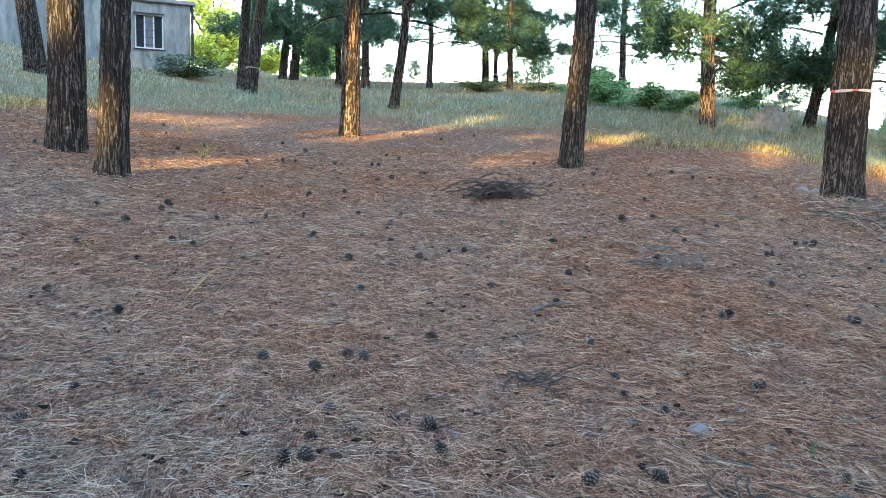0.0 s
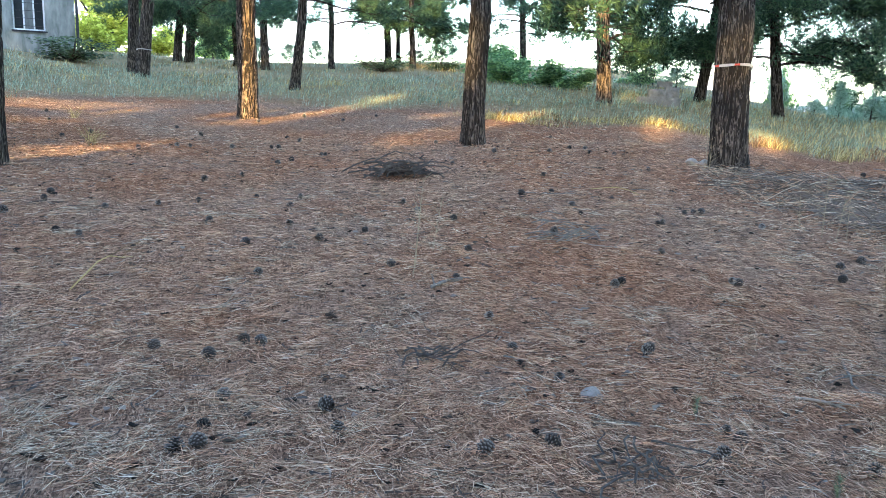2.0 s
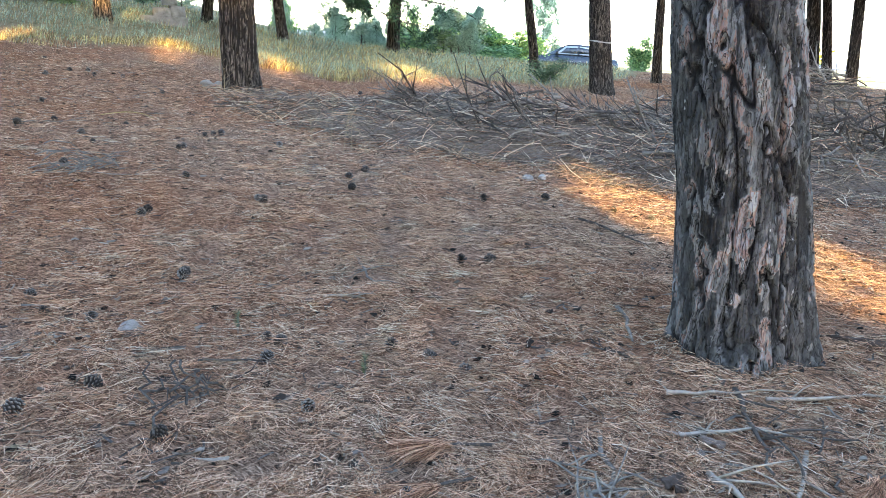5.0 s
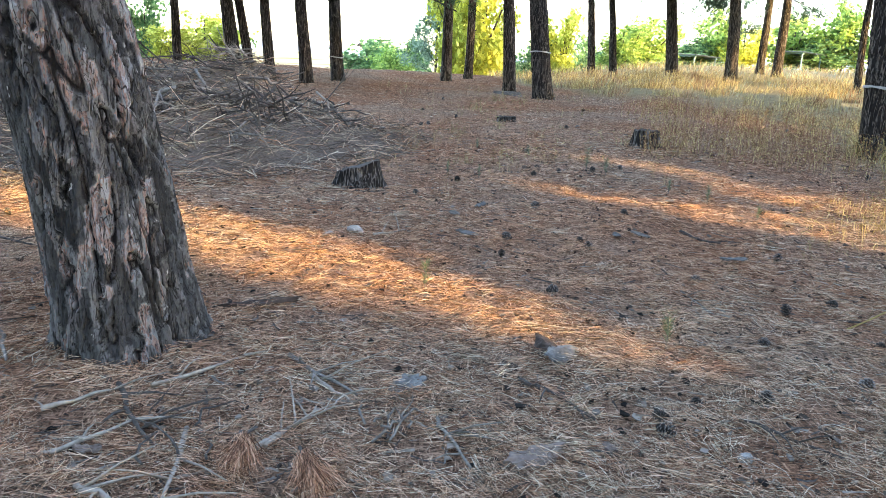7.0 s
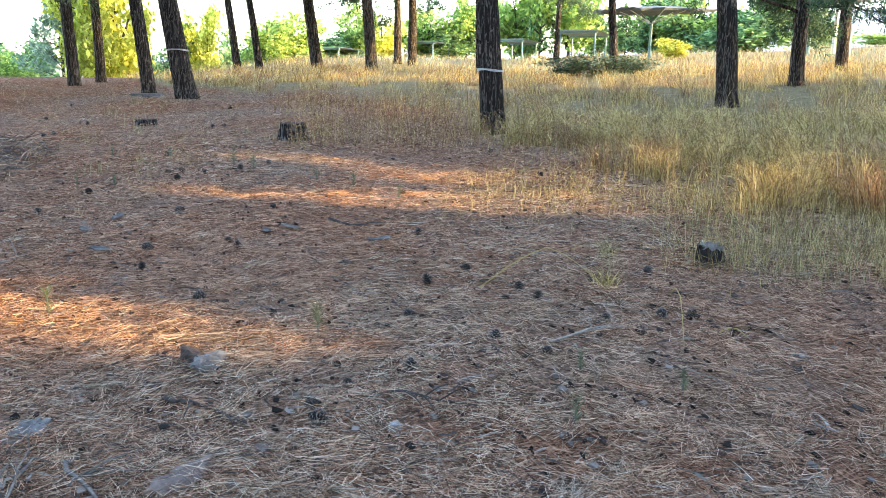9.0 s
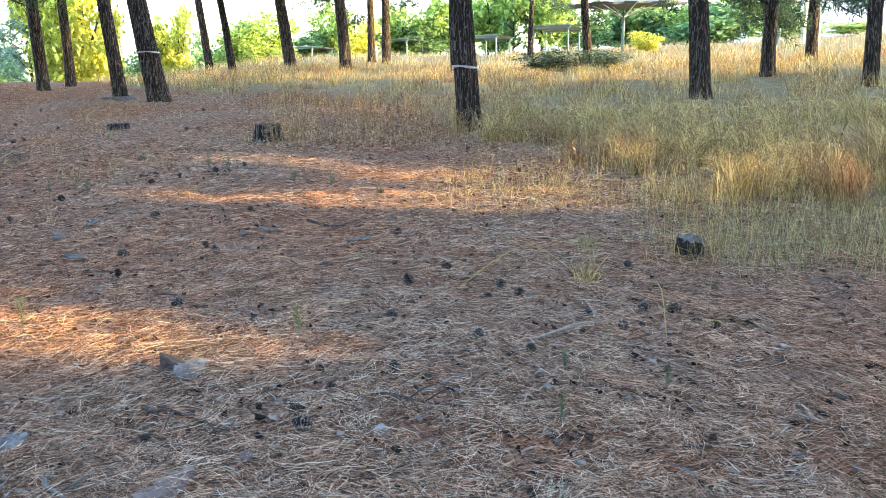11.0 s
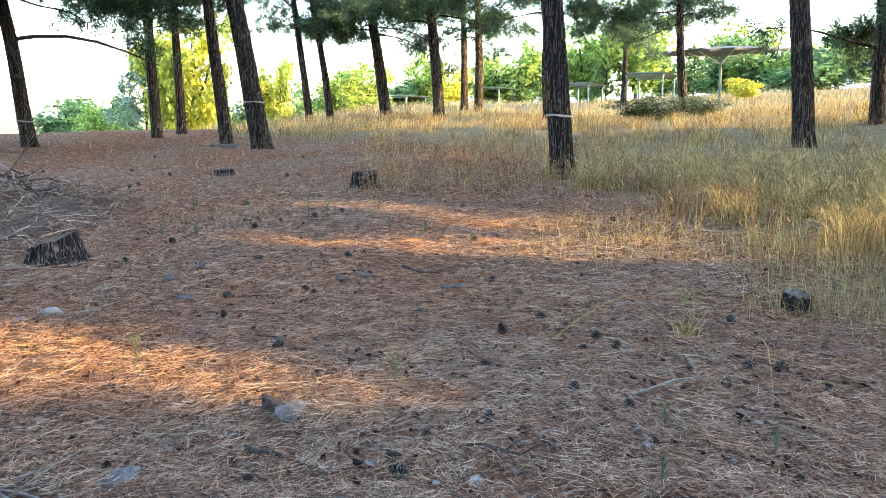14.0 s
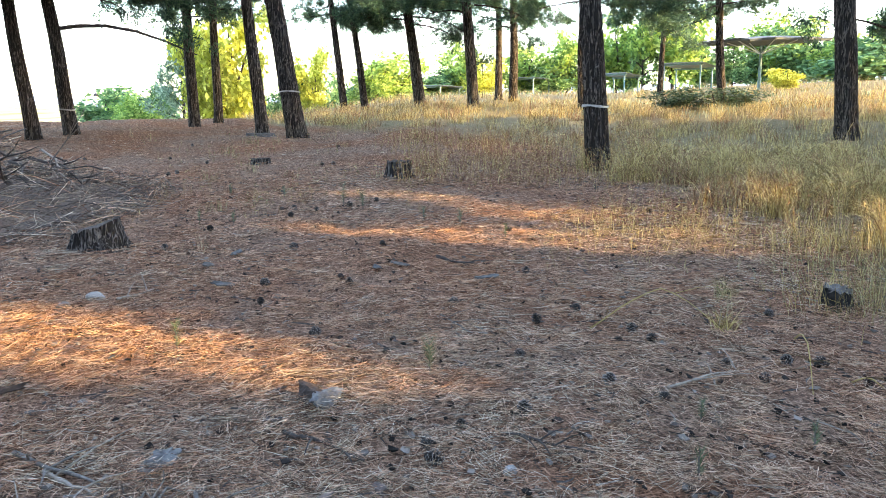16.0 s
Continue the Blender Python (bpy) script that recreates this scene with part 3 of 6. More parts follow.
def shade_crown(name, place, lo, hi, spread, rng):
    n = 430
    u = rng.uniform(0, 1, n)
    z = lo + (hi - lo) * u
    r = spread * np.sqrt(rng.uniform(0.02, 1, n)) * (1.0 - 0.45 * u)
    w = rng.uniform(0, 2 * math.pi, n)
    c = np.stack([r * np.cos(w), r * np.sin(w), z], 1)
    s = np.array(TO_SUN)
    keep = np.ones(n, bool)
    # Leave out tufts that would block the sun from a chosen patch.
    for x, y, h, rad in SUN_GAPS:
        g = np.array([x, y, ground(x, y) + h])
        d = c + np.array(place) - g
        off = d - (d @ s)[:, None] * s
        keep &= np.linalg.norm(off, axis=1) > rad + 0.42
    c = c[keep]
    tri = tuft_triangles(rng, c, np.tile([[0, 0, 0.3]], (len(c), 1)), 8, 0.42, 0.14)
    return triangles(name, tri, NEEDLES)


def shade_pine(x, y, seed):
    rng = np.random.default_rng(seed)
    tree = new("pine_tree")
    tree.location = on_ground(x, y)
    tagged(tree, "unseen pine with a dense dark green crown, added to shade the clearing", "tree", "pines behind the clearing")
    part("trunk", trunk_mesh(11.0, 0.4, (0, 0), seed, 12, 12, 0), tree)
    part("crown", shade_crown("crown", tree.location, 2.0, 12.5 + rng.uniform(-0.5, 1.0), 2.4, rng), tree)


def across_of(x, y):
    """How far a place lies to one side of the line of the sun."""
    return x * math.cos(SUN_AZ) - y * math.sin(SUN_AZ)


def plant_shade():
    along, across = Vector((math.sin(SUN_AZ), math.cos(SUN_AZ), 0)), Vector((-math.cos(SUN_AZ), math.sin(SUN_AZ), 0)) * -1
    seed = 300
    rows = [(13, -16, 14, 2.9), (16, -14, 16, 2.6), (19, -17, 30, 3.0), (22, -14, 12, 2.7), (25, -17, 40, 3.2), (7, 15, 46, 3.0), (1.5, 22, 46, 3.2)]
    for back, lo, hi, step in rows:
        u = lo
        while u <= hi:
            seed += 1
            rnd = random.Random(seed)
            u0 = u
            # Shift the added pine aside so its trunk clears the sun patches.
            for gx, gy, _, rad in SUN_GAPS[:20]:
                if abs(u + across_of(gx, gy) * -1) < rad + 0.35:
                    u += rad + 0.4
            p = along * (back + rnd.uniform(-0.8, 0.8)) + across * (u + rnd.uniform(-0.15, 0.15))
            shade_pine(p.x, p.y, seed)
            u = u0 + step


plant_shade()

# ---- the needle bed and what lies on it ----
def fan(rng, n, r0, r1, az0=-32, az1=150):
    """Places round the viewer, thinning out with distance."""
    r, w = rng.uniform(r0, r1, n), np.radians(rng.uniform(az0, az1, n))
    return 0.9 + r * np.sin(w), 1.1 + r * np.cos(w), r


def needle_bed():
    rng = np.random.default_rng(5)
    for name, count, r0, r1, wide in (("near", 325000, 1.5, 5.4, 0.0017), ("mid", 230000, 5.4, 12, 0.0030), ("far", 90000, 12, 26, 0.0048)):
        x, y, r = fan(rng, count, r0, r1, -28, 151)
        tuft = np.sin(9 * x + 2.4 * np.sin(6 * y + 1)) + np.sin(11 * y + 2.2 * np.sin(7.3 * x)) + 0.7 * np.sin(23 * x - 17 * y + 2 * np.sin(5 * x + 4 * y))
        keep = (grassiness(x, y) < rng.uniform(0, 1, count)) & (tuft + rng.normal(0, 0.6, count) > -0.95)
        tuft = np.clip(tuft[keep] + 0.6, 0, 2.5)
        x, y, r = x[keep], y[keep], r[keep]
        n = len(x)
        grain = 0.9 * np.sin(0.9 * x + 1.3 * np.sin(0.7 * y)) + 0.6 * np.sin(1.7 * y - 0.8 * x)
        w = grain + rng.normal(0, 1.5, n) + math.pi * rng.integers(0, 2, n)
        ln = rng.uniform(0.045, 0.125, n)
        d = np.stack([np.cos(w) * ln, np.sin(w) * ln, rng.normal(0, 0.016, n)], 1)
        c = np.stack([x, y, ground_many(x, y) + rng.uniform(0.002, 0.022, n) + rng.uniform(0, 0.013, n) * tuft], 1)
        bow = np.stack([-np.sin(w), np.cos(w), rng.uniform(0, 0.5, n)], 1) * rng.normal(0, 0.010, n)[:, None]
        fresh = np.sin(1.1 * x + 2 * np.sin(0.8 * y + 1)) + np.sin(1.4 * y + 1.5 * np.sin(1.2 * x))
        kind = np.where(rng.uniform(-1.6, 2.6, n) < fresh * 0.8 + 0.35 + 0.9 * np.clip((y - 5) / 4, 0, 1) + 0.6 * np.clip((x - 5) / 4, 0, 1), 1, 0)
        grey = np.sin(0.7 * x - 1.2 * y) + np.sin(1.9 * x + 0.6 * y)
        kind = np.where((kind == 0) & (rng.uniform(-1.2, 3.6, n) < grey), 2, kind)
        me = strips("pine_needles", c - d / 2, c + d / 2, rng.uniform(0.8, 1.25, n) * wide, [NEEDLES_DRY, NEEDLES_RED, NEEDLES_GREY], bow, 2 if name == "near" else 1, kind)
        tagged(new("needle_litter", me), "bed of fallen brown and grey pine needles", "needle litter", kind="stuff")


NEEDLES_GREY = leaf_material("weathered_needles", (0.075, 0.058, 0.043), (0.39, 0.303, 0.213), (0.74, 0.615, 0.47), 0.08, 0.9, 0.03, 0.28)
CHIP = leaf_material("bark_chips", (0.014, 0.011, 0.009), (0.045, 0.035, 0.029), (0.22, 0.18, 0.15), 0.0, 0.9, 0.05)
needle_bed()


def needle_bundles():
    """Drifts where needles fell together and still lie one way."""
    rng = np.random.default_rng(77)
    x, y, r = fan(rng, 760, 1.6, 7.5, -28, 146)
    keep = grassiness(x, y) < 0.1
    x, y = x[keep], y[keep]
    per = 52
    n = len(x) * per
    i = np.repeat(np.arange(len(x)), per)
    turn, size = rng.uniform(0, 6.28, len(x)), rng.uniform(0.5, 1.3, len(x))
    along, over = rng.normal(0, 0.07, n) * size[i], rng.normal(0, 0.035, n) * size[i]
    px, py = x[i] + along * np.cos(turn[i]) - over * np.sin(turn[i]), y[i] + along * np.sin(turn[i]) + over * np.cos(turn[i])
    w, ln = turn[i] + rng.normal(0, 0.28, n), rng.uniform(0.07, 0.13, n)
    d = np.stack([np.cos(w) * ln, np.sin(w) * ln, rng.normal(0, 0.008, n)], 1)
    c = np.stack([px, py, ground_many(px, py) + rng.uniform(0.014, 0.036, n)], 1)
    bow = np.stack([-np.sin(w), np.cos(w), np.zeros(n)], 1) * rng.normal(0, 0.006, n)[:, None]
    kind = rng.choice(3, len(x), p=[0.4, 0.4, 0.2])[i]
    me = strips("pine_needles", c - d / 2, c + d / 2, rng.uniform(0.0014, 0.0021, n), [NEEDLES_DRY, NEEDLES_RED, NEEDLES_GREY], bow, 2, kind)
    tagged(new("needle_drifts", me), "small drifts of fallen needles lying one way", "needle litter", kind="stuff")


needle_bundles()


def scraps():
    """Short bits of twig and flakes of bark all over the bed."""
    rng = np.random.default_rng(9)
    x, y, r = fan(rng, 15000, 1.5, 11, -28, 146)
    x, y = np.r_[x, rng.normal(3.0, 0.5, 240)], np.r_[y, rng.normal(1.75, 0.45, 240)]
    keep = grassiness(x, y) < 0.6
    x, y = x[keep], y[keep]
    n = len(x)
    w, ln = rng.uniform(0, 6.3, n), rng.uniform(0.03, 0.16, n) * rng.uniform(0.5, 1.3, n)
    d = np.stack([np.cos(w) * ln, np.sin(w) * ln, rng.normal(0, 0.012, n)], 1)
    c = np.stack([x, y, ground_many(x, y) + 0.012], 1)
    bow = np.stack([-np.sin(w), np.cos(w), rng.uniform(0, 0.4, n)], 1) * rng.normal(0, 0.012, n)[:, None]
    me = strips("twig_bits", c - d / 2, c + d / 2, rng.uniform(0.003, 0.010, n), [TWIG, TWIG_DARK, TWIG_PALE], bow, 3, rng.choice([0, 1, 1, 1, 1, 2], n))
    tagged(new("twig_bits", me), "short broken twigs strewn over the needles", "twigs", kind="stuff")
    x, y, r = fan(rng, 3400, 1.5, 10, 60, 148)
    x2, y2, r2 = fan(rng, 2200, 1.5, 11, -30, 60)
    x, y = np.r_[x, x2], np.r_[y, y2]
    soup = Soup()
    for px, py in zip(x, y):
        s, a, t = rng.uniform(0.008, 0.030), rng.uniform(0, 6.3), rng.uniform(0.002, 0.006)
        z = ground(px, py) + 0.012
        k = int(rng.integers(4, 7))
        rad = s * rng.uniform(0.5, 1.1, k)
        ring = [(px + rad[i] * math.cos(a + i * 6.283 / k), py + rad[i] * 0.7 * math.sin(a + i * 6.283 / k), z + rng.normal(0, 0.004)) for i in range(k)]
        top = [(u, v, h + t) for u, v, h in ring]
        soup.add(ring + top, [tuple(range(k, 2 * k))] + [(i, (i + 1) % k, k + (i + 1) % k, k + i) for i in range(k)])
    tagged(new("bark_chips", soup.mesh("bark_chips", CHIP)), "small bark flakes and chips on the needles", "bark chips", kind="stuff")


scraps()

# ---- pine cones ----
CONE = Mat("pine_cone", 0.85, 0, 0.2)
CONE.color(CONE.mix(CONE.ramp(CONE.attr("scale_tip"), (0.60, (0, 0, 0)), (0.98, (1, 1, 1))), CONE.mix(CONE.rand(), (0.014, 0.011, 0.009), (0.035, 0.026, 0.021)),
                    CONE.mix(CONE.rand(), (0.085, 0.070, 0.060), (0.30, 0.27, 0.245))))


def cone_mesh(openness, seed):
    """An egg-shaped cone of unit length lying along x, with rows of thick scales."""
    rnd = random.Random(seed)
    verts, faces, tip = [], [], []

    def add(vs, fs, t):
        o = len(verts)
        verts.extend(vs)
        faces.extend(tuple(i + o for i in f) for f in fs)
        tip.extend(t)

    core = []
    for i in range(7):
        u = i / 6
        r = 0.17 * math.sin(math.pi * (0.10 + 0.86 * u)) ** 0.8 + 0.01
        core += [Vector((u - 0.5, r * math.cos(a * math.pi / 4), r * math.sin(a * math.pi / 4))) for a in range(8)]
    add(core, [(i * 8 + j, i * 8 + (j + 1) % 8, i * 8 + 8 + (j + 1) % 8, i * 8 + 8 + j) for i in range(6) for j in range(8)], [0.0] * 56)
    for i in range(64):
        u = (i + 0.5) / 64
        w = i * 2.39996
        r = 0.16 * math.sin(math.pi * (0.12 + 0.8 * u)) ** 0.8
        out = Vector((0, math.cos(w), math.sin(w)))
        side = Vector((0, -math.sin(w), math.cos(w)))
        fwd = Vector((1, 0, 0))
        tilt = openness * (0.55 + 0.45 * math.sin(math.pi * u)) * rnd.uniform(0.8, 1.2)
        d = (out * math.sin(tilt) + fwd * math.cos(tilt)).normalized()
        n = d.cross(side).normalized()
        base = fwd * (u - 0.52) + out * r * 0.8
        ln, wd = 0.29 * (0.55 + 0.7 * math.sin(math.pi * u)), 0.078 * (0.6 + 0.6 * math.sin(math.pi * u))
        a, b = base + side * wd * 0.45, base - side * wd * 0.45
        c, e = base + d * ln * 0.8 - side * wd, base + d * ln * 0.8 + side * wd
        t = base + d * ln
        k = n * 0.035
        add([a, b, c, t, e, c + k, t + k, e + k], [(0, 1, 2, 3, 4), (2, 5, 6, 3), (3, 6, 7, 4), (0, 4, 7), (1, 5, 2), (0, 7, 6, 5, 1)], [0, 0, 0.7, 1, 0.7, 0.9, 1, 0.9])
    me = mesh_of("pine_cone", verts, faces, CONE.m)
    me.attributes.new("scale_tip", "FLOAT", "POINT").data.foreach_set("value", tip)
    return me


CONES = [cone_mesh(1.45, 1), cone_mesh(1.05, 2), cone_mesh(1.25, 3)]
CONES_N = [
    (0.57, 4.12), (0.56, 3.96), (0.57, 4.78), (1.03, 3.97), (1.95, 5.08), (1.94, 4.71), (1.91, 4.49), (1.02, 4.22), (0.64, 4.34), (0.72, 4.93),
    (0.79, 4.92), (0.33, 4.94), (2.58, 4.58), (1.5, 3.75), (1.75, 3.74), (1.95, 5.71), (1.61, 5.96), (0.86, 8.35), (0.39, 8.05), (0.49, 7.35),
    (-0.3, 7.88), (-0.48, 7.03), (-0.33, 6.97), (-0.88, 5.74), (-0.46, 5.52), (-0.33, 4.87), (-0.38, 4.56), (-0.47, 4.27), (1.59, 6.9), (2.32, 7.13),
    (2.1, 7.97), (3.93, 6.83), (3.48, 6.0), (2.88, 5.49), (3.65, 5.44),
]
CONES_N2 = [
    (4.07, 7.91), (2.02, 4.32), (0.49, 3.91), (1.15, 5.23), (0.73, 5.48), (0.08, 7.97), (-0.74, 7.91), (-1.22, 7.84), (-1.03, 6.72), (4.57, 7.33),
    (3.43, 7.2), (3.87, 9.1), (3.82, 10.62), (0.16, 11.24), (-0.0, 11.33), (1.12, 11.36), (1.13, 10.07), (1.3, 10.38), (1.53, 12.14), (3.28, 11.48),
    (4.97, 10.93), (5.01, 10.4), (5.32, 10.33), (1.25, 6.8), (0.81, 6.05), (3.94, 11.72), (0.75, 9.27), (1.12, 7.91), (1.25, 8.39), (4.58, 10.69),
    (-0.4, 11.02), (-0.91, 10.99), (-0.3, 3.79), (2.47, 3.78),
]
CONES_E = [
    (3.62, -0.13), (3.57, 0.14), (3.42, 0.31), (3.32, 0.32), (3.79, -0.59), (4.29, -0.38), (3.58, -1.21), (6.86, 0.47), (4.83, 0.55), (5.46, 0.79),
    (4.45, -1.07), (3.78, -1.17), (4.89, -0.95), (4.29, -1.79), (4.78, -0.67), (5.76, 0.22), (5.85, 0.26), (5.83, 0.75), (8.64, 0.43), (8.59, 0.31),
    (8.39, 0.12), (3.4, -1.58), (3.67, -1.57), (4.3, -0.91), (4.25, -1.07), (3.56, -0.72), (6.65, -0.18), (5.67, -0.96), (5.18, -0.3), (3.74, -1.46),
    (12.0, 1.69), (12.13, 1.59),
]
CONES_S = [
    (1.75, 3.35), (2.08, 2.64), (2.84, 3.23), (2.88, 3.08), (2.6, 4.59), (2.34, 3.62), (5.12, 4.73), (3.67, 5.42), (3.88, 3.92), (3.99, 6.86),
    (4.96, 5.82), (4.01, 3.82), (2.78, 3.39), (2.93, 5.52), (4.66, 7.35), (6.77, 8.56), (2.48, 3.71), (2.21, 3.22),
]


def lay_cone(x, y, rnd, size):
    ob = new("pine_cone", CONES[rnd.randrange(3)])
    tilt = rnd.choice([rnd.uniform(-15, 15), rnd.uniform(-15, 15), rnd.uniform(-80, -40)])
    ob.matrix_basis = pose(x, y, ground(x, y) + size * 0.24 + 0.008, rnd.uniform(0, 360), tilt, rnd.uniform(0, 360)) @ Matrix.Diagonal((size, size * 1.12, size * 1.12, 1))
    tagged(ob, "fallen open pine cone lying on the needles", "pine cone", "fallen pine cones")


def lay_cones():
    rnd = random.Random(4)
    for places in (CONES_N, CONES_N2, CONES_E, CONES_S):
        for x, y in places:
            lay_cone(x, y, rnd, rnd.uniform(0.046, 0.066))
    for _ in range(90):
        r, w = rnd.uniform(5, 16), radians(rnd.uniform(-22, 142))
        x, y = 0.9 + r * math.sin(w), 1.1 + r * math.cos(w)
        if grassiness(x, y) < 0.2:
            lay_cone(x, y, rnd, rnd.uniform(0.048, 0.072))


lay_cones()


# ---- fallen sticks ----
def stick(points, radius, mat, seed, forks=0, lift=0.0, label="", name="stick", rise=0.0):
    """A crooked stick through places on the ground, with a few side twigs."""
    rnd = random.Random(seed)
    n = 5 * (len(points) - 1) + 1
    path = []
    for i in range(n):
        u = i / (n - 1) * (len(points) - 1)
        a, b = points[min(int(u), len(points) - 2)], points[min(int(u) + 1, len(points) - 1)]
        x, y = a[0] + (b[0] - a[0]) * (u - min(int(u), len(points) - 2)), a[1] + (b[1] - a[1]) * (u - min(int(u), len(points) - 2))
        x, y = x + rnd.gauss(0, radius * 0.8), y + rnd.gauss(0, radius * 0.8)
        path.append(Vector((x, y, ground(x, y) + radius * 0.8 + 0.014 + lift + rise * math.sin(math.pi * i / (n - 1)))))
    base = path[0].copy()
    soup = Soup()
    soup.add(*tube([p - base for p in path], [radius * (1 - 0.55 * i / (n - 1)) * rnd.uniform(0.85, 1.15) for i in range(n)], 7))
    for _ in range(forks):
        i = rnd.randrange(1, n - 1)
        d = (path[i + 1] - path[i - 1]).normalized()
        d.rotate(Euler((0, 0, rnd.choice([-1, 1]) * rnd.uniform(0.5, 1.1))))
        d.z = abs(rnd.gauss(0.1, 0.25))
        p = path[i] - base
        ln = rnd.uniform(0.10, 0.28)
        soup.add(*tube([p, p + d * ln * 0.5 + Vector((0, 0, 0.01)), p + d * ln], [radius * 0.5, radius * 0.35, radius * 0.15], 5))
    ob = new(name, soup.mesh(name, mat, True))
    ob.location = base
    return tagged(ob, label or "dry broken stick lying on the needles", "stick", "fallen sticks")


def lay_sticks():
    pale, grey, dark = TWIG_PALE, TWIG, TWIG_DARK
    rows = [([(3.24, 2.42), (3.41, 2.20)], 0.013, pale, 0), ([(3.44, 2.12), (3.79, 1.80)], 0.012, pale, 0), ([(2.95, 2.32), (3.24, 2.04)], 0.014, pale, 1),
            ([(2.82, 2.1), (2.7, 1.89), (2.82, 1.62)], 0.015, pale, 3), ([(3.2, 1.92), (2.69, 1.8)], 0.014, pale, 3), ([(2.35, 2.24), (2.57, 2.33)], 0.014, grey, 2),
            ([(2.77, 2.44), (2.46, 2.18)], 0.013, grey, 2), ([(2.92, 3.97), (3.06, 3.84)], 0.010, pale, 1), ([(3.42, 4.26), (3.19, 3.89)], 0.010, grey, 3),
            ([(3.9, 2.96), (3.54, 2.73)], 0.016, grey, 0), ([(3.77, 1.7), (3.44, 1.38)], 0.014, grey, 3), ([(3.11, 1.66), (3.35, 1.5)], 0.013, pale, 2),
            ([(3.41, 2.24), (3.07, 1.98)], 0.012, dark, 3), ([(5.13, 3.93), (4.89, 3.23)], 0.009, dark, 5), ([(3.69, 0.79), (3.37, 0.56)], 0.010, dark, 2),
            ([(3.46, 0.02), (3.23, -0.24)], 0.008, dark, 3), ([(3.64, -0.79), (3.72, -1.38)], 0.010, pale, 2), ([(4.98, -0.18), (4.63, -0.24)], 0.008, grey, 1),
            ([(6.23, -0.47), (5.95, -0.69)], 0.012, dark, 1), ([(12.94, 3.79), (14.25, 3.4)], 0.03, pale, 1), ([(10.34, 2.38), (9.21, 1.68)], 0.022, grey, 3),
            ([(5.85, 1.61), (5.99, 1.42)], 0.014, pale, 1), ([(1.74, 5.52), (1.86, 5.62), (1.97, 5.65)], 0.017, grey, 1), ([(0.5, 5.4), (0.71, 5.38)], 0.006, pale, 2),
            ([(3.3, 8.26), (3.81, 8.15)], 0.008, grey, 5), ([(2.77, 6.49), (3.31, 6.08)], 0.007, pale, 4), ([(1.49, 4.68), (1.65, 4.5)], 0.008, dark, 5),
            ([(3.31, 1.1), (3.04, 0.98)], 0.012, grey, 4), ([(3.11, 1.64), (3.36, 1.51)], 0.013, pale, 1), ([(3.61, 1.58), (3.4, 1.4)], 0.013, pale, 2)]
    for i, (pts, radius, mat, forks) in enumerate(rows):
        stick(pts, radius * (1.0 if mat is dark else 0.72), mat, 50 + i, forks + 1)
    for i, (pts, up) in enumerate([([(4.55, -0.88), (4.52, -1.28), (4.1, -1.41)], 0.16), ([(3.98, -1.7), (3.4, -1.3)], 0.12), ([(3.44, -1.53), (3.33, -1.59)], 0.03),
                                   ([(4.09, 8.4), (4.41, 8.02)], 0.05), ([(-0.17, 5.8), (0.07, 6.4)], 0.08)]):
        tagged(stick(pts, 0.004, GRASS_STRAW, 90 + i, 2, name="grass_stalk", rise=up), "dry straw-coloured stalk bent over the needles", "grass stalk")


lay_sticks()


def twig_cluster(name, x, y, long, wide, high, count, mat, seed, label, radius=0.006):
    """A loose tangle of thin branches."""
    rnd = random.Random(seed)
    heap = new(name)
    heap.location = on_ground(x, y)
    tagged(heap, label, "twig heap")
    for _ in range(count):
        soup = Soup()
        a, ln = rnd.gauss(0.2, 0.8), rnd.uniform(0.25, 0.75) * long
        cx, cy, cz = rnd.gauss(0, long * 0.22), rnd.gauss(0, wide * 0.25), abs(rnd.gauss(0, high * 0.45))
        d = Vector((math.cos(a), math.sin(a), rnd.gauss(0, 0.16))) * ln / 2
        c = Vector((cx, cy, cz + radius + abs(d.z)))
        kink = Vector((rnd.gauss(0, 0.04), rnd.gauss(0, 0.04), rnd.gauss(0.02, 0.04))) * min(1, ln * 2)
        bent = [c + d * u + kink * (1 - u * u) + Vector((rnd.gauss(0, 0.012), rnd.gauss(0, 0.012), rnd.gauss(0, 0.008))) for u in (-1, -0.6, -0.2, 0.2, 0.6, 1)]
        soup.add(*tube(bent, [radius * f for f in (1.2, 1.1, 1.0, 0.8, 0.6, 0.3)], 5))
        if rnd.random() < 0.5:
            e = Vector((rnd.gauss(0, 1), rnd.gauss(0, 1), rnd.uniform(-0.2, 0.8))).normalized() * ln * 0.25
            soup.add(*tube([c + kink, c + kink + e], [radius * 0.6, radius * 0.25], 3))
        part("twig", soup.mesh("twig", mat), heap)
    return heap


twig_cluster("twig_heap", 2.34, 9.3, 0.72, 0.36, 0.09, 80, TWIG_DARK, 3, "small heap of dark dry twigs on the needles", 0.007)
twig_cluster("twig_heap", 2.97, 6.42, 0.6, 0.3, 0.08, 26, TWIG, 4, "flat tangle of thin grey twigs on the needles", 0.004)
twig_cluster("twig_heap", 2.45, 2.2, 0.5, 0.4, 0.02, 8, TWIG, 5, "loose tangle of grey twigs on the needles", 0.004)
twig_cluster("twig_heap", 1.95, 3.55, 0.4, 0.25, 0.07, 18, TWIG_DARK, 6, "flat tangle of thin dark twigs on the needles", 0.004)
twig_cluster("twig_heap", 1.55, 4.6, 0.3, 0.2, 0.05, 12, TWIG_DARK, 7, "few thin dark twigs on the needles", 0.004)
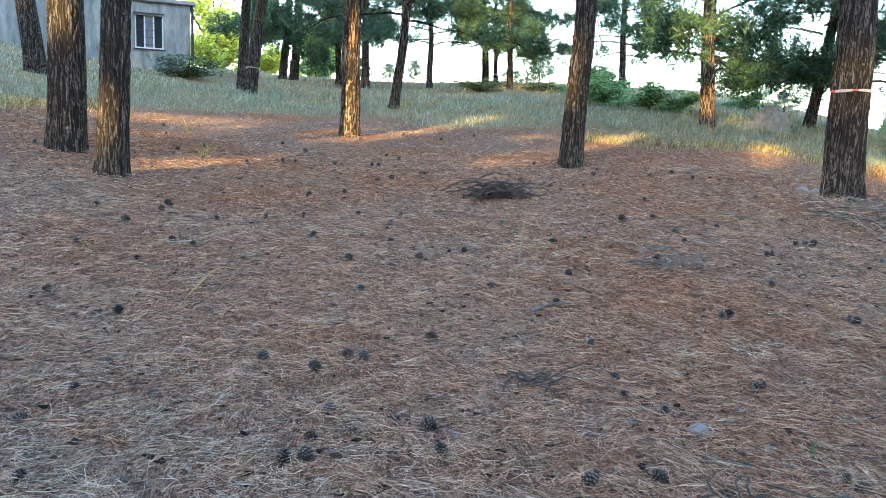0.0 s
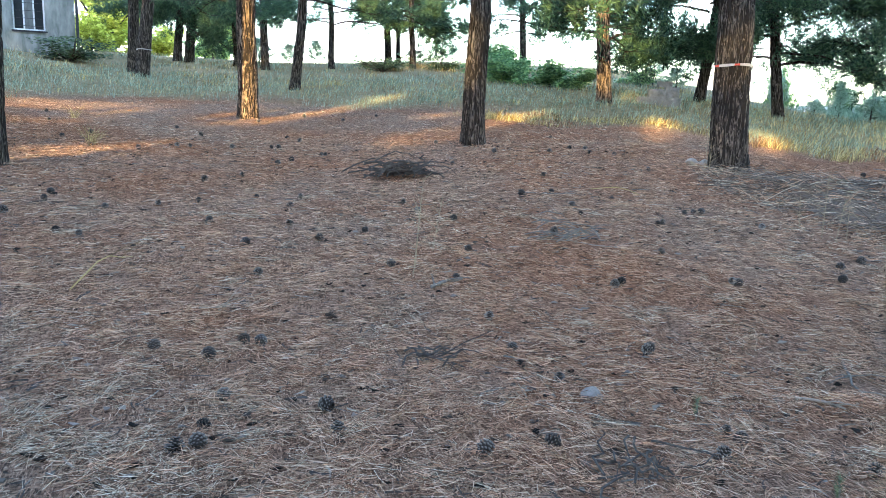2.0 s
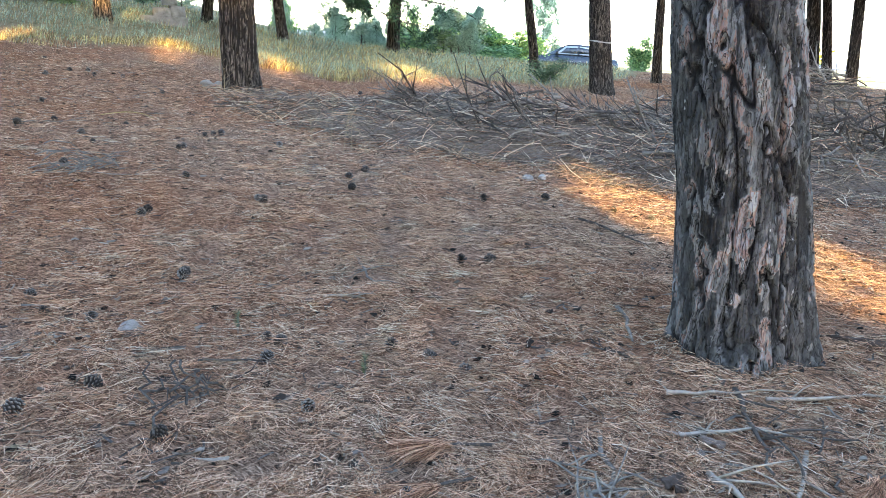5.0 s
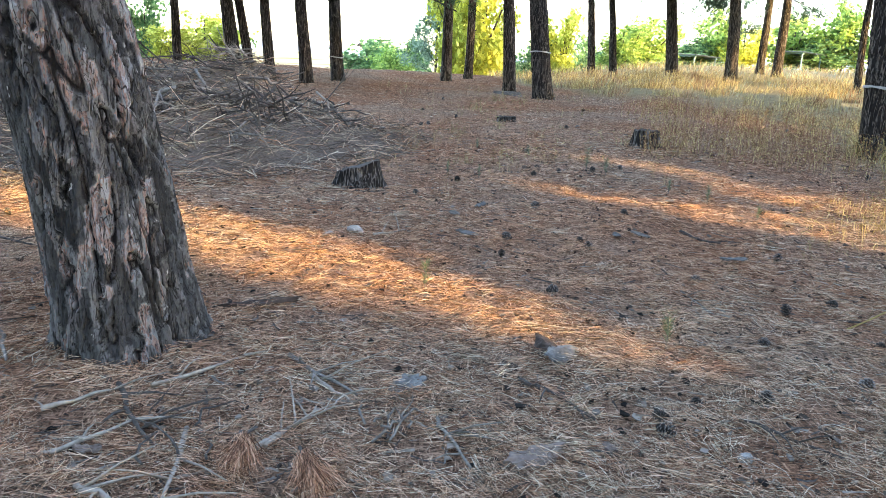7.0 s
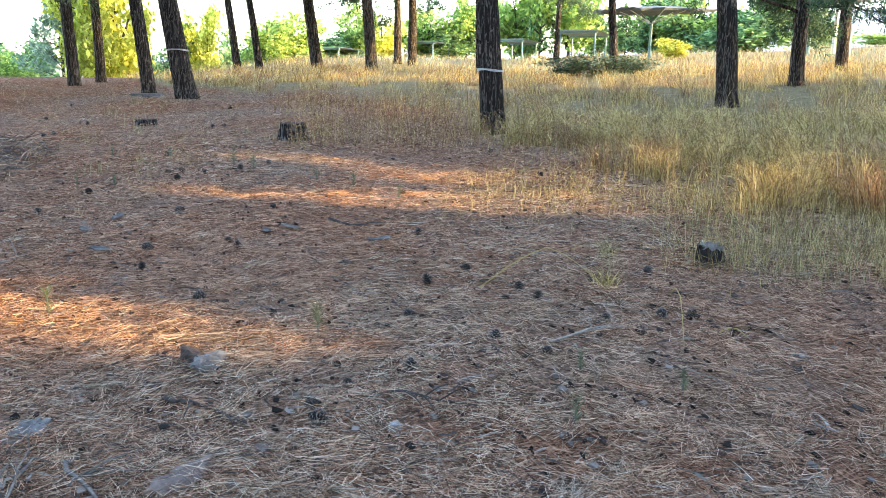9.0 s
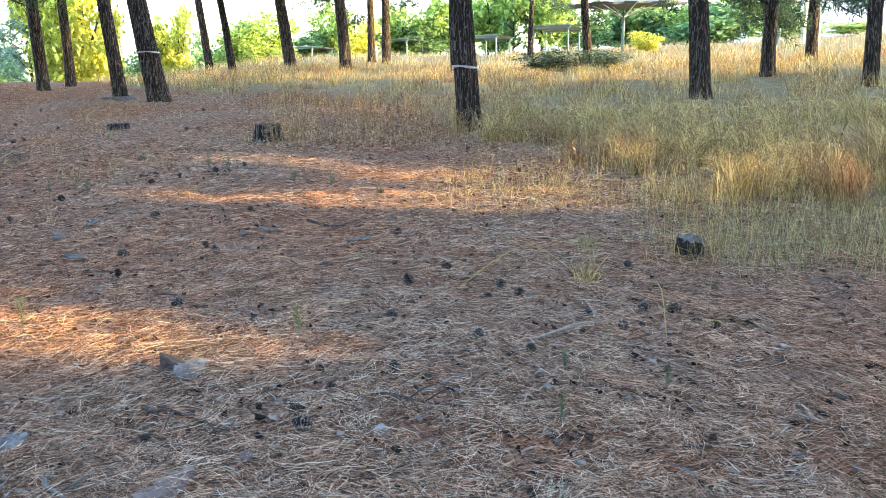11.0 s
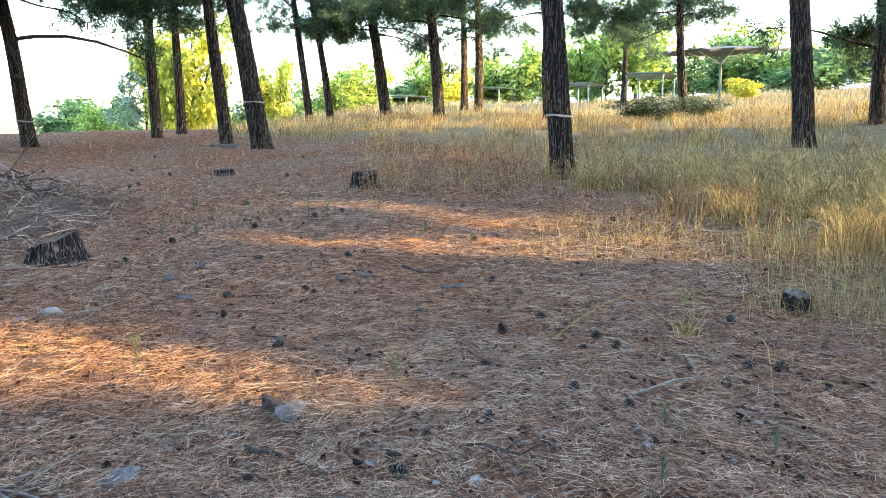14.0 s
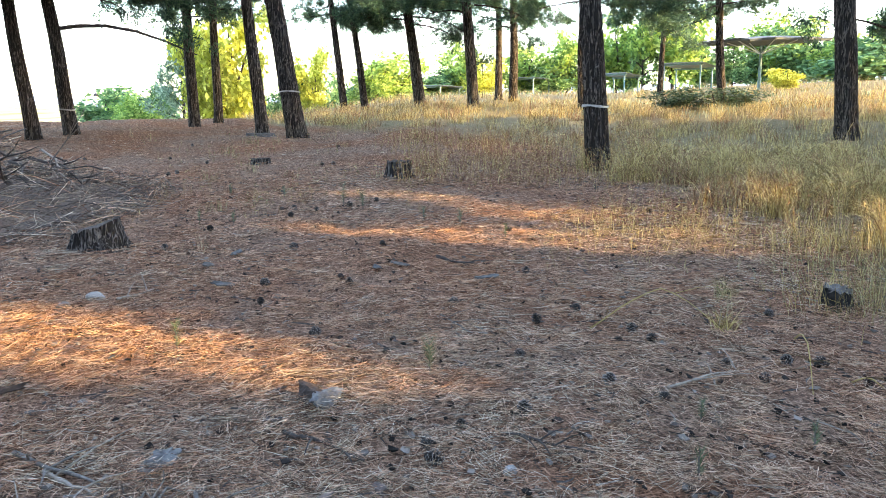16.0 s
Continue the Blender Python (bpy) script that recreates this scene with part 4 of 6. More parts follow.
twig_cluster("twig_heap", 3.15, 1.95, 0.5, 0.4, 0.02, 9, TWIG_DARK, 8, "tangle of grey twigs at the foot of the pine", 0.004)
twig_cluster("twig_heap", 3.3, 1.25, 0.3, 0.25, 0.02, 8, TWIG, 11, "loose grey twigs on the needles", 0.004)

# ---- brush heaps, stumps, bark, stones, tapes ----
def brush_heap(x, y, rx, ry, high, turn, seed, twigs, label):
    rnd, rng = random.Random(seed), np.random.default_rng(seed)
    heap = new("brush_heap")
    heap.matrix_basis = Matrix.Translation(on_ground(x, y)) @ pose(0, 0, 0, 0, 0, turn)
    tagged(heap, label, "brush heap", "brush heaps")
    co, si = math.cos(radians(turn)), math.sin(radians(turn))

    def top(u, v):
        g = ground(x + u * co - v * si, y + u * si + v * co) - heap.location.z
        q = (u / rx) ** 2 + (v / ry) ** 2
        lump = 0.75 + 0.35 * noise.noise((u * 0.9 + seed, v * 0.9, 0)) + 0.18 * noise.noise((u * 3, v * 3, seed))
        return g, high * max(0, 1 - q) ** 0.8 * lump

    n, verts = 34, []
    for i in range(n):
        for j in range(n):
            u, v = (2 * i / (n - 1) - 1) * rx, (2 * j / (n - 1) - 1) * ry
            g, h = top(u, v)
            verts.append((u, v, g + h * 0.8 + 0.05 * noise.noise((u * 9, v * 9, 2)) * min(1, h * 8) - (0.03 if h < 0.01 else 0)))
    faces = [(i * n + j, (i + 1) * n + j, (i + 1) * n + j + 1, i * n + j + 1) for i in range(n - 1) for j in range(n - 1)]
    part("core", mesh_of("core", verts, faces, BRUSH_CORE, smooth=True), heap)
    base, tip, width, bow = [], [], [], []
    for _ in range(twigs):
        q, w = math.sqrt(rnd.random()) * 1.3, rnd.uniform(0, 6.283)
        u, v = q * rx * math.cos(w), q * ry * math.sin(w)
        g, h = top(u, v)
        a, ln = rnd.gauss(0.3, 0.9) + math.pi * rnd.randrange(2), rnd.uniform(0.12, 0.65)
        c = Vector((u, v, g + h * rnd.uniform(0.78, 1.0) + rnd.uniform(0.005, 0.08)))
        d = Vector((math.cos(a), math.sin(a), rnd.gauss(0.05, 0.28))) * ln / 2
        base.append(c - d)
        tip.append(c + d)
        width.append(rnd.uniform(0.003, 0.008))
        bow.append((rnd.gauss(0, 0.03), rnd.gauss(0, 0.03), rnd.gauss(0.01, 0.03)))
    tw = part("fine_brushwood", strips("fine_brushwood", base, tip, width, [TWIG, TWIG_DARK, TWIG_PALE, NEEDLES_GREY, NEEDLES_DRY, NEEDLES_RED], np.array(bow), 3, rng.choice([0, 0, 0, 1, 1, 1, 2, 3, 3, 4, 5], twigs)), heap)
    tw["kind"] = "stuff"
    for k in range(int(twigs / 85)):
        q, w = math.sqrt(rnd.random()) * 0.8, rnd.uniform(0, 6.283)
        u, v = q * rx * math.cos(w), q * ry * math.sin(w)
        g, h = top(u, v)
        a, ln, rad = rnd.gauss(0.4, 0.8), rnd.uniform(0.4, 1.3), rnd.uniform(0.007, 0.021)
        d = Vector((math.cos(a), math.sin(a), rnd.gauss(0.05, 0.22) if k % 4 else rnd.uniform(0.4, 1.0)))
        p0 = Vector((u, v, g + h + 0.03))
        soup = Soup()
        pts = [p0 + d * ln * s + Vector((0, 0, 0.06 * math.sin(3 * s + k))) + Vector((rnd.gauss(0, 0.05), rnd.gauss(0, 0.05), rnd.gauss(0, 0.03))) for s in (-0.5, -0.25, 0, 0.25, 0.5)]
        soup.add(*tube(pts, [rad * f for f in (1, 0.9, 0.75, 0.55, 0.3)], 6))
        for _ in range(4):
            i = rnd.randrange(1, 4)
            e = d.copy()
            e.rotate(Euler((rnd.uniform(-0.6, 0.6), rnd.uniform(-0.6, 0.6), rnd.choice([-1, 1]) * rnd.uniform(0.4, 1.0))))
            soup.add(*tube([pts[i], pts[i] + e * ln * 0.15, pts[i] + e * ln * 0.28 + Vector((0, 0, 0.03))], [rad * 0.5, rad * 0.35, rad * 0.15], 4))
        part("branch", soup.mesh("branch", rnd.choice([TWIG, TWIG, TWIG_DARK, TWIG_DARK, TWIG_DARK, TWIG_PALE]), True), heap)
    return heap


BRUSH_CORE = grained("brush_litter", (0.06, 0.044, 0.034), (0.29, 0.215, 0.165), 45, 0.95, bump=1.0, dist=0.03)
brush_heap(8.2, 6.2, 2.9, 1.5, 0.42, 128, 2, 10500, "long low heap of grey brushwood and dead pine branches")
brush_heap(9.1, 3.6, 2.2, 1.35, 0.55, 150, 3, 8000, "grey heap of dry brushwood and branches beside a stump")
brush_heap(12.0, 4.9, 1.6, 1.0, 1.0, 100, 4, 4500, "steep heap of thin grey branches")


def stump(x, y, diam, high, mat, seed, label, top=None, slant=0.0, rough=1.4, slant_to=0.0):
    rnd = random.Random(seed)
    st = new("tree_stump")
    st.location = on_ground(x, y)
    tagged(st, label, "stump")
    n, rows = 72, 12
    verts = []
    for i in range(rows):
        u = i / (rows - 1)
        for j in range(n):
            w = 2 * math.pi * j / n
            q = Vector((math.cos(w), math.sin(w), u * high * 1.2))
            rib = 0.16 * (1 - abs(noise.noise(Vector((q.x * 9 + seed, q.y * 9, q.z * 1.5)))) * 2) ** 3 + 0.07 * noise.noise(q * 9 + Vector((seed, 0, 0)))
            r = diam / 2 * (1 + 0.34 * (1 - u) ** 2 * (1 + 0.5 * math.sin(4 * w + seed)) - 0.10 * u + 0.10 * math.sin(2 * w + seed) - rib * rough * 0.6)
            z = -0.06 + (high + 0.06) * u + (slant * math.cos(w - slant_to) + 0.16 * rough / 2 * noise.noise(Vector((q.x * 2.2, q.y * 2.2, seed))) + 0.035 * noise.noise(Vector((q.x * 9, q.y * 9, seed)))) * high * u
            verts.append((math.cos(w) * r, math.sin(w) * r, z))
    faces = [(i * n + j, i * n + (j + 1) % n, (i + 1) * n + (j + 1) % n, (i + 1) * n + j) for i in range(rows - 1) for j in range(n)]
    part("side", mesh_of("side", verts, faces, mat, smooth=True), st)
    rim = verts[-n:]
    tv, tf = [tuple(p) for p in rim], []
    for k, s in enumerate((0.66, 0.33)):
        tv += [(p[0] * s, p[1] * s, p[2] * s + high * (1 - s) * 0.88 - 0.004 + rnd.gauss(0, 0.003)) for p in rim]
    tv.append((0, 0, high * 0.88))
    for k in range(2):
        tf += [(k * n + j, k * n + (j + 1) % n, (k + 1) * n + (j + 1) % n, (k + 1) * n + j) for j in range(n)]
    tf += [(2 * n + j, 2 * n + (j + 1) % n, 3 * n) for j in range(n)]
    part("cut_face", mesh_of("cut_face", tv, tf, top or STUMP_TOP), st, "weathered grey sawn face")
    return st


STUMP_TOP = grained("stump_top", (0.04, 0.032, 0.026), (0.16, 0.13, 0.108), 30, 0.9, bump=0.6)
CHARRED = grained("charred_wood", (0.012, 0.010, 0.009), (0.06, 0.052, 0.047), 30, 0.95, bump=0.9, dist=0.01, spec=0.05)
ASH = grained("ashen_wood", (0.055, 0.046, 0.04), (0.25, 0.22, 0.195), 22, 0.95, bump=0.8)
STUMP_BARK = bark_material("stump_bark", (0.075, 0.067, 0.060), (0.24, 0.215, 0.195), 0.1, False)
stump(7.45, 1.95, 0.45, 0.19, STUMP_BARK, 1, "broad weathered pine stump with furrowed bark and a slanting top", slant=0.34, rough=1.1, slant_to=-1.75)
stump(4.30, -2.24, 0.17, 0.115, CHARRED, 2, "small charred black stump at the edge of the grass", ASH, slant=0.08, rough=3.2)
stump(10.5, -1.18, 0.36, 0.22, STUMP_BARK, 3, "low grey stump among dry weeds")
stump(12.9, 0.42, 0.30, 0.09, STUMP_BARK, 4, "very low flat stump on the needles")
stump(18.4, 0.16, 0.62, 0.06, ASH, 5, "flat pale slab of old stump beside a pine", ASH)


def bark_slab(x, y, long, wide, turn, tilt, mat, seed, label, arch=0.25):
    """A curved, broken slab of bark."""
    rnd = random.Random(seed)
    n, m, verts = 13, 9, []
    for s in (0, 1):
        for i in range(n):
            for j in range(m):
                u, v = i / (n - 1) - 0.5, j / (m - 1) - 0.5
                edge = 1 - 0.55 * abs(2 * u) ** 2.5 + 0.5 * noise.noise((u * 5 + seed * 3, (v > 0) * 9.0, 0.5)) * abs(2 * v)
                z = wide * arch * (1 - 4 * v * v) + 0.008 * noise.noise((u * 5 + seed, v * 4, s * 0.3)) + 0.004 * noise.noise((u * 14 + seed, v * 9, s * 0.3)) + (0.007 if s else 0)
                verts.append((u * long * (1 + 0.35 * noise.noise((v * 4, seed * 2.0, 3.0))), v * wide * edge, z))
    k = n * m
    faces = []
    for i in range(n - 1):
        for j in range(m - 1):
            a = i * m + j
            faces += [(a, a + 1, a + m + 1, a + m), (k + a, k + a + m, k + a + m + 1, k + a + 1)]
    for i in range(n - 1):
        for j in (0, m - 1):
            a = i * m + j
            faces.append((a, a + m, k + a + m, k + a))
    for j in range(m - 1):
        for i in (0, n - 1):
            a = i * m + j
            faces.append((a, a + 1, k + a + 1, k + a))
    ob = new("bark_piece", mesh_of("bark_piece", verts, faces, mat))
    ob.matrix_basis = pose(x, y, ground(x, y) + 0.02, tilt, rnd.uniform(-6, 6), turn)
    return tagged(ob, label, "bark piece", "fallen bark")


BARK_GREY = grained("grey_bark_piece", (0.036, 0.032, 0.029), (0.24, 0.225, 0.21), 16, 0.85, bump=0.9, dist=0.01)
BARK_PALE = grained("pale_bark_piece", (0.06, 0.05, 0.042), (0.24, 0.205, 0.175), 24, 0.9, bump=0.8)
BARK_DARK = grained("dark_bark_piece", (0.03, 0.022, 0.018), (0.10, 0.07, 0.055), 30, 0.9, bump=0.8)
BARK_PINK = grained("inner_bark_piece", (0.11, 0.08, 0.066), (0.23, 0.178, 0.15), 25, 0.9, bump=0.5)
bark_slab(4.26, 1.95, 0.34, 0.045, -72, 12, BARK_DARK, 1, "long dark curled strip of bark on the needles")
bark_slab(3.93, 0.60, 0.22, 0.10, -40, 24, BARK_GREY, 2, "grey curled piece of bark, tilted up", 0.14)
bark_slab(4.02, 0.66, 0.16, 0.10, 15, -18, BARK_DARK, 12, "dark broken piece of bark", 0.35)
bark_slab(3.56, 1.22, 0.17, 0.09, -30, 5, BARK_GREY, 3, "flat bluish grey piece of bark", 0.06)
bark_slab(3.08, 0.78, 0.19, 0.10, -60, 4, BARK_PINK, 4, "flat pinkish piece of inner bark", 0.1)
bark_slab(3.19, 0.53, 0.06, 0.04, 20, 4, BARK_PINK, 5, "small pinkish flake of bark", 0.1)
bark_slab(2.69, 2.14, 0.10, 0.07, 10, 10, BARK_DARK, 6, "dark chip of bark", 0.2)
bark_slab(3.02, 2.16, 0.08, 0.05, 100, 4, BARK_PINK, 13, "small reddish chip of bark", 0.1)
for i, (x, y) in enumerate([(6.06, -0.02), (6.11, -0.19), (5.57, -0.65), (7.2, -0.63), (6.8, 0.9), (6.5, 1.1), (5.9, 1.0)]):
    bark_slab(x, y, 0.15, 0.06, 40 * i, 5, BARK_PALE if i % 2 else BARK_GREY, 20 + i, "flat ashen piece of bark half sunk in the needles", 0.12)


def stone(x, y, size, mat, seed, label, squash=0.6, sink=0.25):
    bm = bmesh.new()
    bmesh.ops.create_icosphere(bm, subdivisions=3, radius=0.5)
    for v in bm.verts:
        p = v.co.copy()
        v.co = p * (1 + 0.35 * noise.noise(p * 2.3 + Vector((seed, 0, 0))) + 0.12 * noise.noise(p * 6 + Vector((0, seed, 0))))
        v.co = Vector((v.co.x, v.co.y * 0.8, v.co.z * squash))
    ob = new("stone", from_bm("stone", bm, mat))
    ob.matrix_basis = pose(x, y, ground(x, y) + size * squash * (0.5 - sink), 0, 0, seed * 57) @ Matrix.Scale(size, 4)
    return tagged(ob, label, "stone", "loose stones")


ROCK = grained("pale_stone", (0.20, 0.178, 0.155), (0.42, 0.39, 0.355), 14, 0.9, bump=0.6)
ROCK_DARK = grained("brown_stone", (0.12, 0.10, 0.09), (0.30, 0.26, 0.23), 18, 0.9, bump=0.6)
stone(2.10, 4.16, 0.11, ROCK_DARK, 1, "small angular brown stone on the needles")
stone(6.13, 9.84, 0.17, ROCK, 2, "pale stone at the foot of a pine")
stone(6.27, 9.78, 0.15, ROCK, 3, "pale stone at the foot of a pine")
stone(6.36, 9.42, 0.16, ROCK, 4, "pale stone at the foot of a pine")
stone(3.22, 0.08, 0.055, ROCK, 5, "small white stone on the needles")
stone(6.22, 5.09, 0.10, ROCK, 6, "pale stone at the edge of the brushwood")
stone(6.35, 5.03, 0.09, ROCK, 7, "pale stone at the edge of the brushwood")
stone(5.9, 1.75, 0.10, ROCK, 8, "pale stone near the stump")
stone(5.75, 1.9, 0.08, ROCK_DARK, 9, "brown stone near the stump")


def tape(near, height, red, label):
    """A strip of barrier tape tied round the pine nearest to a place."""
    x, y, diam, lx, ly, seed, tall = min(BANDS, key=lambda b: math.hypot(b[0] - near[0], b[1] - near[1]))
    cx, cy = trunk_axis(height, (lx, ly), seed)
    r = diam / 2 * (1 - 0.62 * height / tall) * 1.05 + 0.012
    n, verts = 48, []
    for s, (dz, out) in enumerate(((-0.016, 0), (0.016, 0), (0.016, 0.004), (-0.016, 0.004))):
        for j in range(n):
            w = 2 * math.pi * j / n
            rr = r + out + 0.004 * math.sin(7 * w + seed) + diam * 0.025 * math.sin(3 * w + seed)
            pinch = 0.6 + 0.4 * abs(math.sin(2.5 * w + seed))
            verts.append((cx + rr * math.cos(w), cy + rr * math.sin(w), height + dz * pinch + 0.012 * math.sin(2 * w + seed)))
    faces, index = [], []
    for s in range(4):
        t = (s + 1) % 4
        for j in range(n):
            faces.append((s * n + j, s * n + (j + 1) % n, t * n + (j + 1) % n, t * n + j))
            index.append(1 if red and (j // 2) % 4 == 0 else 0)
    ob = new("barrier_tape", mesh_of("barrier_tape", verts, faces, [TAPE_WHITE, TAPE_RED], index))
    ob.location = on_ground(x, y)
    return tagged(ob, label, "barrier tape", "tapes tied round pines")


TAPE_WHITE = grained("white_tape", (0.30, 0.285, 0.27), (0.46, 0.44, 0.42), 30, 0.4, bump=0.2)
TAPE_RED = grained("red_tape", (0.45, 0.06, 0.05), (0.62, 0.12, 0.09), 30, 0.4, bump=0.2)
tape((6.44, 9.54), 1.22, True, "red and white barrier tape tied round a pine trunk")
tape((14.43, 8.99), 0.98, False, "faded white barrier tape tied round a pine trunk")
tape((10.26, -3.85), 0.84, False, "faded white barrier tape tied round a pine trunk")
tape((17.76, -0.59), 0.96, False, "faded white barrier tape tied round a pine trunk")
tape((-1.83, 24.99), 0.75, False, "faded yellowish tape tied round a pine trunk")
tape((19.83, 4.17), 0.55, False, "faded white barrier tape tied round a pine trunk")

# ---- grass ----
def sow(name, label, n, az0, az1, r0, r1, high, width, mats, shares, seed, spill=0.0, arch=0.45, parts=3, clump=0.35, lone=0.0, power=1.0, per=14, droop=0.0):
    """Blades in loose tussocks over a sector of the ground."""
    rng = np.random.default_rng(seed)
    m = max(n // per, 1)
    r = r0 + (r1 - r0) * rng.uniform(0, 1, m) ** power
    w = np.radians(rng.uniform(az0, az1, m))
    tx, ty = 0.9 + r * np.sin(w), 1.1 + r * np.cos(w)
    keep = grassiness(tx, ty) > rng.uniform(0.05, 1.0, m) * (1 - spill) if lone == 0 else rng.uniform(0, 1, m) < lone
    tx, ty = tx[keep], ty[keep]
    th = rng.uniform(0.6, 1.25, len(tx))
    kind = rng.choice(len(mats), len(tx), p=shares)
    i = rng.integers(0, len(tx), n)
    x, y = tx[i] + rng.normal(0, clump * 0.5, n), ty[i] + rng.normal(0, clump * 0.5, n)
    h = high * th[i] * rng.uniform(0.45, 1.15, n)
    lean = rng.normal(0, 0.22, (n, 2)) + np.stack([x - tx[i], y - ty[i]], 1) * 0.5 + np.array([0.10, -0.06])
    base = np.stack([x, y, ground_many(x, y) - 0.01], 1)
    over = rng.uniform(0, 1, n) ** 2 * arch
    tip = base + np.stack([lean[:, 0] * h * (1 + over * 2), lean[:, 1] * h * (1 + over * 2), h * (1 - over * 0.8)], 1)
    bow = np.stack([-lean[:, 0] * h * over, -lean[:, 1] * h * over, h * over * 0.45], 1)
    if droop:
        # long blades rise, curl over and hang
        curl = droop * rng.uniform(0.3, 1.0, n)
        a = rng.normal(2.2, 1.3, n)
        out = np.stack([np.sin(a), np.cos(a)], 1) * (h * curl * 0.75)[:, None]
        tip = base + np.stack([lean[:, 0] * h + out[:, 0], lean[:, 1] * h + out[:, 1], h * (1 - 0.65 * curl)], 1)
        bow = np.stack([-out[:, 0] * 0.22, -out[:, 1] * 0.22, h * curl * 0.38], 1)
    far = np.hypot(x - 0.9, y - 1.1)
    wd = width * rng.uniform(0.7, 1.3, n) * (0.6 + far / 14)
    swap = rng.uniform(0, 1, n) < 0.2
    k = np.where(swap, rng.integers(0, len(mats), n), kind[i])
    me = strips(name, base, tip, wd, mats, bow, parts, k)
    return tagged(new(name, me), label, "grass", kind="stuff")


sow("grass", "grey-green and straw-coloured grass on the rising bank", 60000, -30, 62, 11, 26, 0.17, 0.0032, [GRASS_GREY, GRASS_STRAW, GRASS_RUST], [0.90, 0.07, 0.03], 1, parts=2)
sow("grass", "grey-green grass towards the crest of the bank", 20000, -30, 40, 20, 42, 0.2, 0.0045, [GRASS_GREY, GRASS_STRAW], [0.7, 0.3], 2, parts=2)
sow("grass", "tall dry yellow grass bending over at the forest edge", 24000, 100, 152, 4.9, 11, 0.40, 0.0034, [GRASS_STRAW, GRASS_GREEN, GRASS_RUST], [0.70, 0.08, 0.22], 3, parts=4, clump=0.13, per=60, droop=0.9)
sow("grass", "tall dry yellow grass among the pines", 36000, 92, 152, 10, 27, 0.34, 0.0030, [GRASS_STRAW, GRASS_GREEN, GRASS_RUST], [0.62, 0.13, 0.25], 4, parts=3, clump=0.24, per=55, droop=0.6)
sow("grass", "sunlit dry yellow grass of the open ground", 20000, 92, 152, 20, 46, 0.36, 0.0042, [GRASS_STRAW, GRASS_GREEN, GRASS_GREY], [0.22, 0.53, 0.25], 5, parts=2, clump=0.6, per=30, droop=0.4)
sow("grass", "pale low grass round a charred stump", 5000, 131, 152, 4.6, 6.4, 0.22, 0.0028, [GRASS_GREEN, GRASS_STRAW], [0.6, 0.4], 7, lone=0.4, arch=0.7, clump=0.3)
sow("weeds", "thin dry weeds scattered in the needles", 700, 84, 118, 6, 17, 0.18, 0.0035, [GRASS_RUST, GRASS_GREEN], [0.6, 0.4], 8, lone=0.6, arch=0.2, clump=0.12)
sow("grass", "low straw-coloured grass at the edge of the needle bed", 6000, -26, 62, 9.5, 15, 0.15, 0.005, [GRASS_STRAW, GRASS_GREEN, GRASS_RUST], [0.5, 0.3, 0.2], 9, spill=0.9, arch=0.6)
sow("straw", "flattened golden straw on the needles", 1400, 116, 129, 5.6, 7.8, 0.14, 0.003, [GRASS_STRAW], [1.0], 10, lone=0.5, arch=0.95, clump=0.5)

sow("grass", "long arching golden grass stalks at the forest edge", 1600, 112, 150, 5.4, 10.5, 0.60, 0.0040, [GRASS_STRAW], [1.0], 11, parts=8, clump=0.2, per=14, droop=1.0)
sow("grass", "soft golden grass on the sunny side of the bank", 16000, 33, 62, 13, 25, 0.16, 0.004, [GRASS_STRAW, GRASS_GREY], [0.5, 0.5], 12, parts=2)


sow("grass", "dense golden grass in tall tufts at the forest edge", 9000, 117, 150, 5.5, 9.5, 0.52, 0.0030, [GRASS_STRAW, GRASS_RUST], [0.8, 0.2], 14, parts=5, clump=0.16, per=90, droop=0.75)


def weed_stand(label, n, az0, az1, r0, r1, high, mats, seed):
    """Thin upright dead stalks, each with small withered leaves along it."""
    rng = np.random.default_rng(seed)
    m = n // 7
    r, w = rng.uniform(r0, r1, m), np.radians(rng.uniform(az0, az1, m))
    i = rng.integers(0, m, n)
    x, y = 0.9 + (r * np.sin(w))[i] + rng.normal(0, 0.16, n), 1.1 + (r * np.cos(w))[i] + rng.normal(0, 0.16, n)
    h = high * rng.uniform(0.45, 1.2, n)
    base = np.stack([x, y, ground_many(x, y) - 0.01], 1)
    tip = base + np.stack([rng.normal(0, 0.16, n) * h, rng.normal(0, 0.16, n) * h, h], 1)
    k = rng.integers(0, len(mats), n)
    per = 7
    j = np.repeat(np.arange(n), per)
    at = base[j] + (tip - base)[j] * rng.uniform(0.15, 1.0, (n * per, 1))
    end = at + rng.normal(0, 0.022, (n * per, 3)) + np.array([0, 0, 0.008])
    far = np.hypot(x - 0.9, y - 1.1)
    b, t = np.concatenate([base, at]), np.concatenate([tip, end])
    width = np.concatenate([0.0026 * (0.6 + far / 14), rng.uniform(0.003, 0.008, n * per)])
    me = strips("weeds", b, t, width, mats, None, 2, np.concatenate([k, rng.integers(0, len(mats), n * per)]))
    return tagged(new("weeds", me), label, "weeds", kind="stuff")


weed_stand("rusty brown dead weeds with withered leaves standing in the needles", 2600, 103, 122, 8.6, 15.5, 0.34, [GRASS_RUST, GRASS_RUST, GRASS_STRAW], 6)
weed_stand("brown dead weeds between the golden grass", 1300, 120, 142, 5.8, 12, 0.42, [GRASS_RUST, GRASS_STRAW, GRASS_GREEN], 15)
weed_stand("thin dead weeds scattered in the needles", 260, 84, 106, 7, 18, 0.26, [GRASS_RUST, GRASS_GREEN, GRASS_STRAW], 13)


